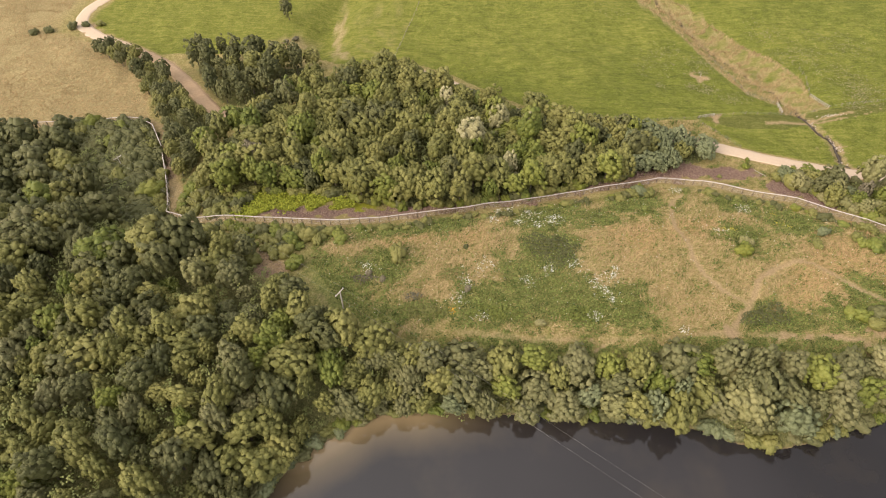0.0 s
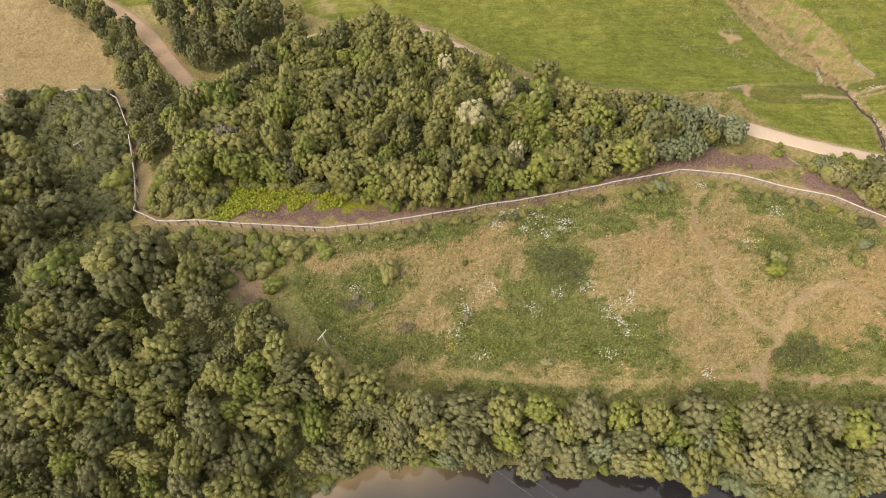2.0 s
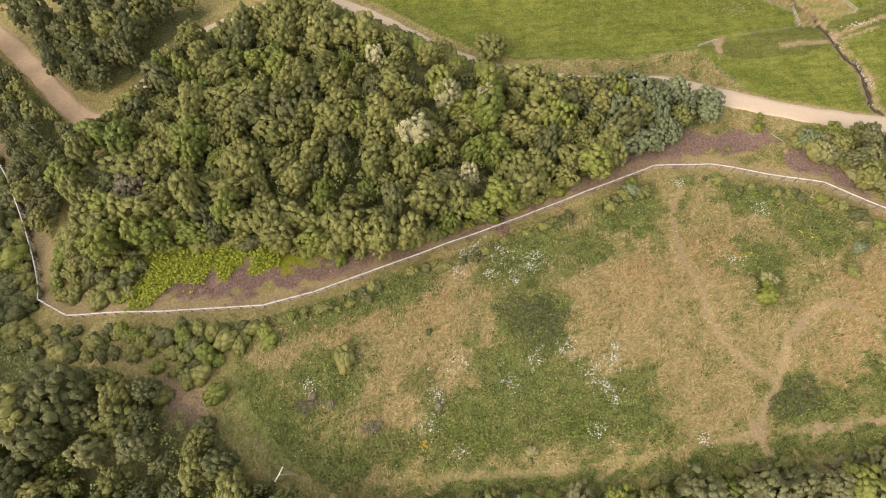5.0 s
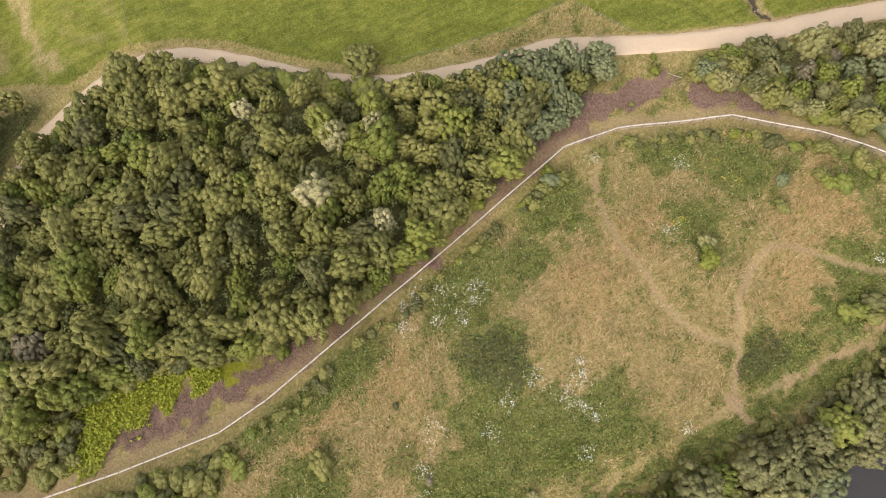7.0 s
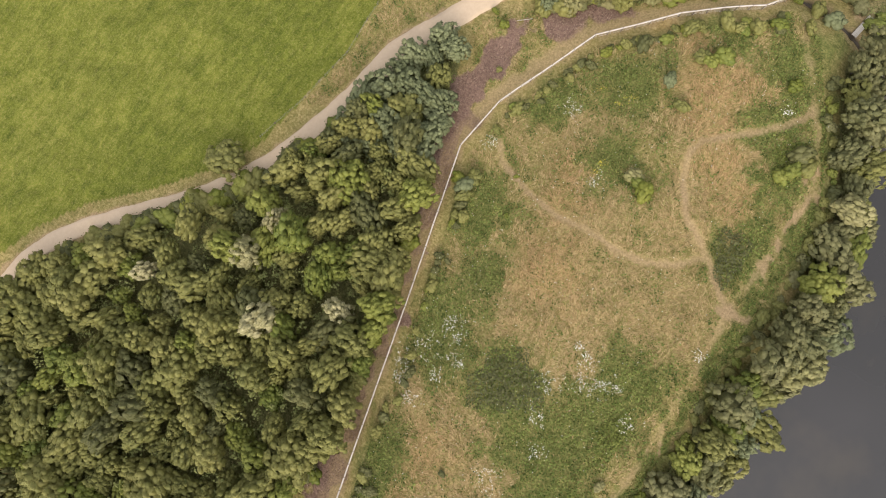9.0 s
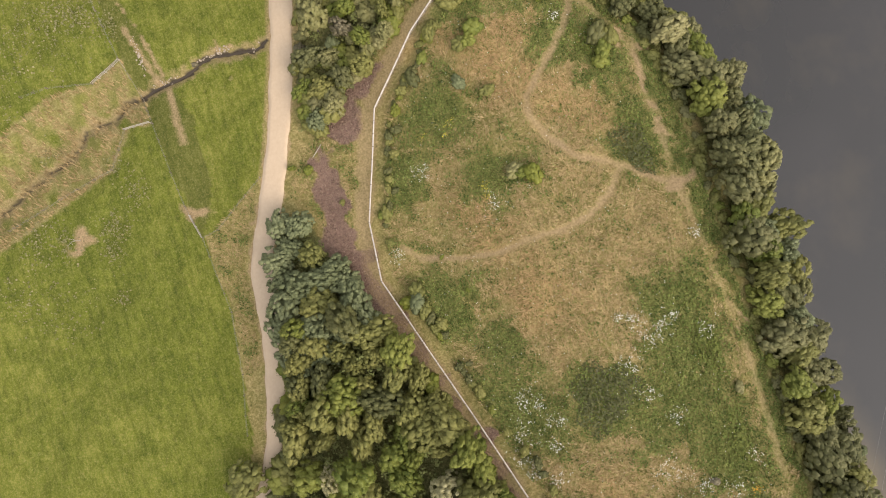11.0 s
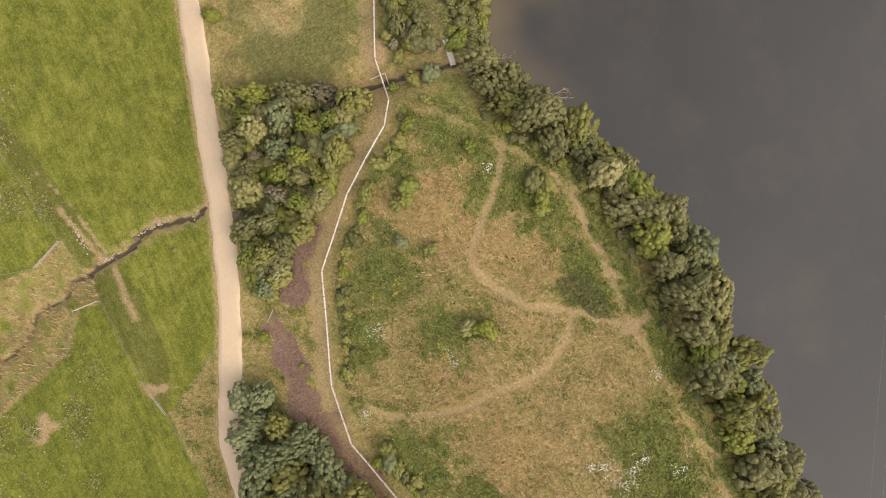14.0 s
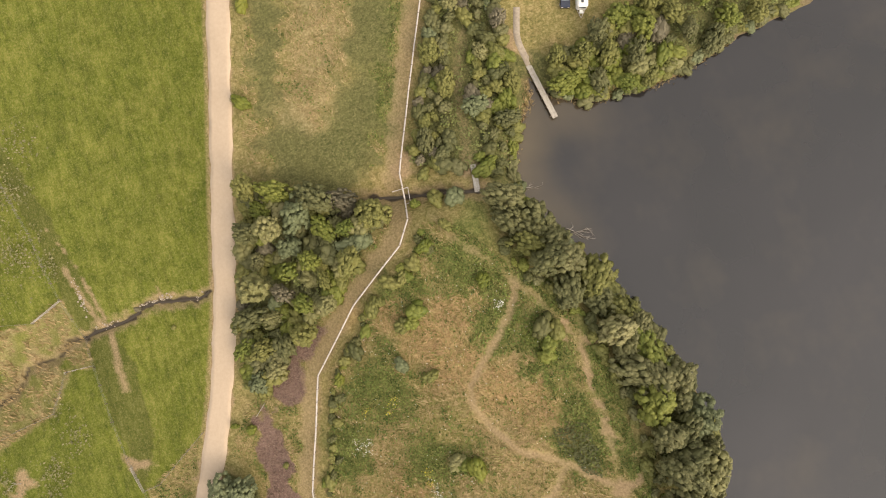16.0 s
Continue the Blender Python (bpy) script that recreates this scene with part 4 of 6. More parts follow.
WEST_BAND = ((-90, 145.5), (-84.5, 139), (-78.5, 127), (-73.5, 113), (-71, 103.5), (-74, 100), (-79, 107), (-83, 119), (-88, 131), (-94, 142))
wood(WEST_SCRUB, 2.7, 114, even(SHRUB), [(0.86, LEAF_DARK), (0.06, LEAF_OLIVE), (0.08, LEAF_BRIGHT)], "broad low bush in scrub beside the fence, ", "bushes of the western scrub", 1.5, 2.6, "bush", category="bush")
wood(WEST_BAND, 2.0, 113, even(SHRUB), [(0.6, LEAF_DARK), (0.4, LEAF_OLIVE)], "low bush between forest and fence, ", "bushes by the fence corner", 1.0, 1.8, "bush", category="bush")


def wood_edge(line, seed, low, high, step, label, group):
    """Bushes that close the wood's foot along a line."""
    rng = np.random.RandomState(seed)
    for k, (x, y) in enumerate(along(line, step, 1)):
        leaf = pick(rng, [(0.45, LEAF_OLIVE), (0.25, LEAF_DARK), (0.22, LEAF_BRIGHT), (0.08, LEAF_YELLOW)])
        plant("hedge_bush", SHRUB[k % 3], leaf, x + rng.normal(0, 0.5), y + rng.normal(0, 0.5), rng.uniform(low, high), rng.uniform(0, 6), label + leaves_of(leaf), "bush", group)


wood_edge(((-60, 111), (-54, 110.8), (-44, 112), (-30, 111.4), (-18, 106.4), (-4, 104.8), (12, 107.6), (30, 112.6), (42, 116.6), (51, 121)), 86, 0.7, 1.7, 1.7,
          "low bush at the wood's foot, ", "bushes at the wood's foot")
wood_edge(((48, 138.6), (34, 143.9), (25, 148.4), (12, 157.6), (2, 166.8), (-8, 172.8), (-18, 176.2), (-28, 173.5), (-37, 168.5), (-43, 163)), 87, 1.5, 2.3, 1.8,
          "tall bush at the wood's edge by the road, ", "bushes along the road")

# ---- undergrowth, shrubs, grass and flowers ----
def stuff(name, vs, fs, material, label, category, **attributes):
    me = mesh_from(name, vs, fs, material)
    for key, values in attributes.items():
        paint(me, key, values)
    return tagged(new(name, me), label, category, kind="stuff")


def undergrowth():
    """Low growth that fills the gaps beneath the trees."""
    rng = np.random.RandomState(31)
    vs, fs, tones, n = [], [], [], 0
    for poly, low, high in ((WOOD_A, 3.5, 9.5), (WOOD_C, 0.2, 2.5), (WOOD_E, 0.2, 2.2), (WOOD_F, 0.4, 3.0), (WOOD_G, 0.4, 2.6), (WOOD_H, 0.0, 0.6), (WOOD_I, 0.2, 2.0), (WOOD_D, 2.5, 8.5), (WOOD_B, 0.5, 4.0)):
        for x, y in scatter(poly, 1.95, 300 + len(poly), 8):
            if x < -100:
                continue
            room = min(1.0, float(far_from(poly, np.array([x]), np.array([y]), True)[0]) / 6)
            r, tone = rng.uniform(0.9, 1.5), rng.uniform(0, 0.7)
            c = np.array([x, y, height(x, y) + 0.1 + rng.uniform(low, high) * 0.6 * room])
            way = unit(np.array([0, 0, 1.0]) + rng.normal(0, 0.2, 3))
            g = unit(rng.normal(0, 0.8, (30, 3)) + way)
            v, f = sprays(rng, c + (g * rng.uniform(0.5, 1.35, (30, 1)) - way * 0.5) * r, g + way, 0.40, 0.35, 0.6)
            vs.append(v), fs.append(f + n), tones.append(np.full(len(v), tone))
            n += len(v)
    stuff("undergrowth", np.vstack(vs), np.vstack(fs), LEAF_LOW, "low mid green undergrowth beneath the trees", "undergrowth", tone=np.concatenate(tones))


undergrowth()


def shrub(x, y, size, leaf, seed, label="", squash=1.0):
    plant("shrub", SHRUB[seed % 3], leaf, x, y, size, seed * 1.7, label or ("low rounded shrub in rough grass, " + leaves_of(leaf)), "shrub", "shrubs of the meadow", squash=squash)


SHRUBS_WEST = ((18.9, 63.6, 0.75, LEAF_PALE), (-9.8, 82.7, 1.7, LEAF_OLIVE), (-34, 83.5, 1.5, LEAF_OLIVE), (-31.5, 79.5, 1.6, LEAF_BRIGHT), (-33.2, 74.5, 1.5, LEAF_DARK),
               (-40.6, 80.5, 1.6, LEAF_OLIVE), (-28, 91, 1.2, LEAF_DARK), (-24, 91.6, 0.9, LEAF_OLIVE), (5, 85.5, 0.5, LEAF_DARK), (-12.5, 75.4, 0.6, LEAF_SMOKE),
               (-15.5, 77, 0.6, LEAF_SMOKE), (5, 72.6, 0.6, LEAF_SMOKE), (-138, 209.5, 1.5, LEAF_DARK), (-134, 211, 1.2, LEAF_DARK), (-129, 212, 1.1, LEAF_OLIVE),
               (-146, 207, 1.4, LEAF_DARK), (-151, 205.5, 1.3, LEAF_DARK), (-61, 196, 1.0, LEAF_SMOKE), (-57, 199, 0.9, LEAF_SMOKE), (-54, 202, 0.9, LEAF_SMOKE))
SHRUBS_MIDDLE = ((50.2, 111.2, 1.5, LEAF_GREY), (52.6, 110.6, 1.3, LEAF_OLIVE), (48.4, 110.4, 1.2, LEAF_OLIVE), (51, 113, 1.1, LEAF_YELLOW), (67, 86.8, 1.1, LEAF_PALE),
                 (65.3, 83.7, 1.2, LEAF_YELLOW), (66.2, 85.4, 0.9, LEAF_BRIGHT), (82.7, 86.5, 0.9, LEAF_OLIVE), (86, 90.7, 0.9, LEAF_GREY), (68.8, 112.4, 0.7, LEAF_BRIGHT),
                 (49.4, 101.4, 0.45, LEAF_YELLOW), (56.9, 104, 0.4, LEAF_YELLOW), (85, 65.5, 1.3, LEAF_DARK), (82, 65, 1.2, LEAF_BRIGHT), (83.6, 63.4, 1.1, LEAF_OLIVE),
                 (80, 66.4, 0.9, LEAF_BRIGHT), (84.1, 126.6, 0.6, LEAF_YELLOW), (82.6, 123.6, 0.8, LEAF_YELLOW), (74, 119, 0.5, LEAF_OLIVE))
SHRUBS_EAST = ((95.7, 72.4, 0.9, LEAF_YELLOW), (104.7, 80.2, 0.9, LEAF_YELLOW), (102.1, 83.2, 0.9, LEAF_OLIVE), (92.5, 86.7, 0.9, LEAF_BRIGHT), (142.2, 104.4, 1.3, LEAF_YELLOW),
               (159.8, 98.6, 1.2, LEAF_YELLOW), (100.7, 88.1, 1.1, LEAF_OLIVE), (97.3, 92.6, 1.1, LEAF_OLIVE), (94.4, 85.3, 1.2, LEAF_BRIGHT), (92.7, 88.4, 1.0, LEAF_OLIVE),
               (100.6, 84.8, 0.7, LEAF_BRIGHT), (90.9, 98.4, 1.0, LEAF_DARK), (112.8, 79.3, 0.8, LEAF_BRIGHT), (112.4, 75.5, 1.3, LEAF_OLIVE), (117.6, 76, 1.0, LEAF_OLIVE),
               (107, 75.5, 0.8, LEAF_OLIVE), (111.5, 72.2, 1.2, LEAF_GREY), (112.5, 139.5, 0.5, LEAF_SMOKE), (106.5, 133, 0.4, LEAF_OLIVE))
SHRUBS = SHRUBS_WEST + SHRUBS_MIDDLE + SHRUBS_EAST
for k, (x, y, size, leaf) in enumerate(SHRUBS):
    shrub(x, y, size * (1.2 if 60 < x < 112 and y < 100 else 1.0), leaf, k)


def fence_shrubs():
    """The ragged row of low shrubs inside the fence."""
    rng = np.random.RandomState(77)
    line = along(aside(FENCE, -3.0), 1.25, 0)
    for k, (x, y) in enumerate(line):
        dense = 0.85 if -62 < x < -4 else 0.5 if x < 52 else 0.75 if 60 < x < 107 else 0.0
        if rng.uniform() < dense and -64 < x < 108:
            off = abs(rng.normal(0, 1.2 if x > -20 else 2.2))
            leaf = pick(rng, [(0.45, LEAF_OLIVE), (0.3, LEAF_DARK), (0.17, LEAF_BRIGHT), (0.08, LEAF_YELLOW)])
            xx, yy = x + rng.normal(0, 0.4), y - off
            plant("shrub", SHRUB[k % 3], leaf, xx, yy, rng.uniform(0.45, 1.0) * (1.3 if x < -20 else 1.0), rng.uniform(0, 6), "low shrub growing beside the fence, " + leaves_of(leaf), "shrub", "shrubs along the fence",
                  squash=rng.uniform(0.7, 1.1))


fence_shrubs()


def bank_shrubs():
    """Low growth that hangs over the water's edge."""
    rng = np.random.RandomState(78)
    line = along(SHORE[3:28], 1.7, 1)
    inland = -0.4 * np.gradient(line, axis=0)[:, ::-1] * np.array([1, -1])
    for k, (x, y) in enumerate(line + inland):
        if 109 < x and 48 < y < 57:
            continue
        leaf = pick(rng, [(0.45, LEAF_LAKE), (0.3, LEAF_OLIVE), (0.15, LEAF_GREY), (0.1, LEAF_BRIGHT)])
        plant("bank_shrub", SHRUB[k % 3], leaf, x + rng.normal(0, 0.4), y + rng.normal(0, 0.4), rng.uniform(0.8, 1.5), rng.uniform(0, 6), "low shrub hanging over the lake's edge, " + leaves_of(leaf), "shrub",
              "shrubs on the lake's edge", z=0.05, squash=rng.uniform(0.7, 1.0))


bank_shrubs()


def belt_edge():
    """Low growth where the rough grass meets the lakeside trees."""
    rng = np.random.RandomState(79)
    for k, (x, y) in enumerate(along(((-4, 57.4), (30, 56.2), (60, 55.4), (75, 55.4), (84, 57.8), (92, 62.6), (100, 66.6)), 1.15, 1)):
        leaf = pick(rng, [(0.4, LEAF_OLIVE), (0.25, LEAF_DARK), (0.2, LEAF_LAKE), (0.15, LEAF_BRIGHT)])
        plant("shrub", SHRUB[k % 3], leaf, x + rng.normal(0, 0.5), y + rng.normal(0, 0.75), rng.uniform(0.4, 1.05), rng.uniform(0, 6), "low shrub beside lakeside trees, " + leaves_of(leaf), "shrub",
              "shrubs along the lakeside trees", squash=rng.uniform(0.6, 1.0))


belt_edge()
plant("roadside_tree", BROAD[1], LEAF_OLIVE, 28.0, 155.0, 1.0, 0.4, "single rounded tree at the pasture edge beside the road", "tree", "single trees", squash=0.72)
plant("roadside_tree", UPRIGHT[0], LEAF_DARK, -58.5, 216, 0.9, 1.4, "slim dark tree alone in the upper pasture", "tree", "single trees")
plant("roadside_tree", UPRIGHT[1], LEAF_DARK, -60.5, 220, 0.75, 2.4, "slim dark tree alone in the upper pasture", "tree", "single trees")


def tuft_material(name, dark, mid, light, amber=None):
    """Grass and weeds: each blade a little different, drifting with the patch that it stands in."""
    m, nt, b = nodes_of(name)
    isle = nt.nodes.new("ShaderNodeNewGeometry").outputs["Random Per Island"]

    def drift(key):
        a = add(nt, "ShaderNodeAttribute")
        a.attribute_name = key
        return a.outputs["Fac"]
    f = calc(nt, "ADD", calc(nt, "MULTIPLY", isle, 0.5), calc(nt, "MULTIPLY", drift("tone"), 0.5))
    c = ramp(nt, f, (0.15, dark), (0.5, mid), (0.85, light))
    if amber:
        c = mix(nt, drift("amber"), c, ramp(nt, f, (0.15, amber[0]), (0.85, amber[1])))
    nt.links.new(c, b.inputs["Base Color"])
    b.inputs["Roughness"].default_value = 0.8
    b.inputs["Specular IOR Level"].default_value = 0.15
    return m


STRAW_BLADES = tuft_material("dry straw blades", (0.231, 0.168, 0.078), (0.349, 0.250, 0.126), (0.462, 0.340, 0.186), ((0.273, 0.178, 0.086), (0.483, 0.322, 0.170)))
GREEN_BLADES = tuft_material("green grass blades", (0.075, 0.086, 0.022), (0.182, 0.184, 0.055), (0.310, 0.285, 0.105))
WEED_LEAVES = tuft_material("broad weed leaves", (0.046, 0.066, 0.015), (0.104, 0.134, 0.033), (0.195, 0.218, 0.062))
RUST_TWIGS = tuft_material("rusty dead bracken", (0.122, 0.080, 0.060), (0.257, 0.173, 0.133), (0.383, 0.277, 0.218))
LIME_LEAVES = tuft_material("lime green fern leaves", (0.142, 0.163, 0.020), (0.206, 0.228, 0.028), (0.282, 0.295, 0.043))
PETALS = tuft_material("white umbels", (0.62, 0.60, 0.54), (0.74, 0.72, 0.66), (0.84, 0.82, 0.78))


def blades(rng, x, y, z, long, wide, lean, rise=0.62):
    """Tufts of three bent blades; lean: how far the wind lays them over."""
    n = len(x)
    vs = []
    for k in range(3):
        a = rng.uniform(0, 6.283, n)
        s = long * rng.uniform(0.6, 1.3, n)
        tipx, tipy = x + s * (0.45 * np.cos(a) + lean[0]), y + s * (0.45 * np.sin(a) + lean[1])
        px, py = -np.sin(a) * wide / 2, np.cos(a) * wide / 2
        base = np.stack((x - px, y - py, z - 0.05), 1)
        bas2 = np.stack((x + px, y + py, z - 0.05), 1)
        vs.append(np.stack((base, bas2, np.stack((tipx, tipy, z + s * rise), 1)), 1))
    v = np.concatenate(vs, 0).reshape(-1, 3)
    return v, np.arange(len(v)).reshape(-1, 3)


MEADOW = ((-30, 92), (-20, 93), (-14, 94.5), (1, 98.5), (27, 105.8), (56.5, 114), (67, 112.8), (87, 105), (96.5, 94), (104, 83), (109, 79), (106, 73), (93, 64.5), (85, 60), (78, 57.2), (60, 57), (40, 57.4),
          (20, 57.8), (0, 58.6), (-14, 62.5), (-20, 68), (-28, 80))
VERGE = ((57, 118.2), (68, 117), (89.5, 108.8), (100, 97.6), (107.5, 86), (112, 83.5), (104, 95.5), (96, 107), (91, 114), (87, 123), (79, 129), (74, 125), (58, 121.5))
ROADSIDE = ((47, 149), (61, 147.6), (77, 148.2), (84, 134.6), (78, 137.5), (70, 142), (58, 143.6), (48, 146.3))
EAST_MEADOW = ((122, 80), (134, 75), (150, 67.5), (182, 52), (182, 90), (160, 98), (142, 105), (131, 107), (127, 97), (122, 88))


def meadow():
    rng = np.random.RandomState(55)
    lo, hi = np.array([-30, 52.0]), np.array([182, 150.0])
    q = rng.uniform(lo, hi, (300000, 2))
    q = q[inside(MEADOW, q[:, 0], q[:, 1]) | inside(VERGE, q[:, 0], q[:, 1]) | inside(ROADSIDE, q[:, 0], q[:, 1]) | (inside(EAST_MEADOW, q[:, 0], q[:, 1]) & (rng.uniform(size=len(q)) < 0.6))]
    x, y = q[:, 0], q[:, 1]
    c = covers(x, y)
    z = ground_at(x, y)
    u = rng.uniform(size=len(x))
    free = (c["dirt"] < 0.3 - 0.28 * rng.uniform(size=len(x))) & (c["heather"] < 0.4) & (c["floor"] < 0.5)
    patch = 0.5 + 0.5 * waves(x, y, 61, 7.0)
    clump = np.clip(0.5 + 0.42 * waves(x, y, 64, 2.1) + 0.22 * waves(x, y, 65, 0.9), 0, 1)
    turn = 0.35 + 1.5 * waves(x, y, 66, 9.0) + 0.8 * waves(x, y, 67, 3.0)
    amber = np.clip(c["amber"] * 1.1, 0, 1)
    dry = np.clip(0.34 + 0.45 * c["straw"] + 0.4 * c["amber"] - 0.95 * c["weeds"] + 0.65 * (patch - 0.5) + 0.25 * (clump - 0.5) + 0.4 * c["tawny"], 0.02, 0.64)
    for name, material, want, label in (("straw_grass", STRAW_BLADES, free & (u < dry), "dry straw-coloured grass laid over by the wind"),
                                        ("green_grass", GREEN_BLADES, free & (u >= dry) & (u < dry + 0.36), "rough olive green meadow grass")):
        i = np.nonzero(want)[0]
        long, laid, rise = (0.85, 0.60, 0.34) if name == "straw_grass" else (0.70, 0.40, 0.55)
        v, f = blades(rng, x[i], y[i], z[i], long, 0.12, (laid * np.cos(turn[i]), laid * np.sin(turn[i])), rise)
        tone = np.tile(np.repeat(np.clip(0.3 * patch[i] + 0.75 * clump[i], 0, 1), 3), 3)
        stuff(name, v, f, material, label, "grass", tone=tone, amber=np.tile(np.repeat(amber[i], 3), 3))
    i = np.nonzero(free & (u > dry + 0.25) & ((c["weeds"] > 0.3) | (patch < 0.30) | (rng.uniform(size=len(u)) < 0.12)))[0]
    g = unit(rng.normal(0, 0.5, (len(i), 3)) + np.array([0, 0, 1.0]))
    v, f = sprays(rng, np.stack((x[i], y[i], z[i] + rng.uniform(0.1, 0.55, len(i))), 1), g, 0.34)
    stuff("meadow_weeds", v, f, WEED_LEAVES, "broad-leaved green weeds in dense patches", "weeds", tone=np.repeat(np.clip(0.5 + 0.5 * waves(x[i], y[i], 63, 4.0), 0, 1), 4))


meadow()
DAISIES = ((13.6, 101.1, 1.2), (17.6, 95.7, 1.2), (27.3, 98.6, 1.3), (33.5, 69.9, 0.8), (36.2, 78.3, 1.0), (8.8, 78.7, 2.6), (20.5, 101, 2.4), (25.6, 97.3, 2.8), (22.4, 78.4, 1.6), (17.1, 74.4, 1.4), (31.6, 74.4, 2.0), (5.0, 74.3, 1.3), (3.5, 69.8, 1.8), (29.7, 65.5, 1.2), (28, 79.2, 1.8),
           (16.2, 101.5, 1.8), (7.2, 65.4, 0.9), (33, 72, 1.6), (46.1, 61.6, 0.9), (62.5, 91.8, 1.6), (60, 112, 1.3), (-16, 79, 1.6), (73, 103, 1.8), (91, 71, 0.7), (12, 97, 1.6), (35, 76, 1.4), (22, 94, 1.5))
YELLOW_FLOWERS = ((79.9, 94.6, 0.5, 40), (66.4, 92.6, 0.5, 40), (78.3, 95.9, 0.4, 30), (79.5, 100.0, 0.4, 25), (64.5, 92.7, 0.4, 30))


def daisies():
    rng = np.random.RandomState(91)
    pts = []
    for x, y, r in DAISIES:
        for _ in range(int(8 + r * 13)):
            cx, cy = x + rng.normal(0, r * 0.6), y + rng.normal(0, r * 0.6)
            for _ in range(rng.randint(1, 6)):
                pts.append((cx + rng.normal(0, 0.22), cy + rng.normal(0, 0.22)))
    extra = rng.uniform((-25, 64), (100, 108), (900, 2))
    pts = np.vstack((pts, extra[inside(MEADOW, extra[:, 0], extra[:, 1])]))
    z = ground_at(pts[:, 0], pts[:, 1]) + rng.uniform(0.5, 0.95, len(pts))
    g = unit(rng.normal(0, 0.25, (len(pts), 3)) + np.array([0, 0, 1.0]))
    v, f = sprays(rng, np.column_stack((pts, z)), g, 0.15, 0.1)
    stuff("white_flowers", v, f, PETALS, "scattered white wild carrot flower heads", "flowers")
    pts = rng.normal(0, 1, (40, 2)) * 0.5 + np.array([2.0, 66.8])
    z = ground_at(pts[:, 0], pts[:, 1]) + rng.uniform(0.4, 0.8, len(pts))
    v, f = sprays(rng, np.column_stack((pts, z)), np.tile((0.0, 0.0, 1.0), (len(pts), 1)), 0.16, 0.1)
    stuff("orange_flowers", v, f, rough_material("orange petals", (0.50, 0.22, 0.02), (0.70, 0.36, 0.03)), "small patch of orange wild flowers", "flowers")
    pts = np.vstack([rng.normal(0, r, (n, 2)) + np.array([x, y]) for x, y, r, n in YELLOW_FLOWERS])
    z = ground_at(pts[:, 0], pts[:, 1]) + rng.uniform(0.4, 0.8, len(pts))
    v, f = sprays(rng, np.column_stack((pts, z)), np.tile((0.0, 0.0, 1.0), (len(pts), 1)), 0.14, 0.1)
    stuff("yellow_flowers", v, f, rough_material("yellow petals", (0.42, 0.34, 0.03), (0.60, 0.50, 0.05)), "small clusters of yellow wild flowers", "flowers")


daisies()


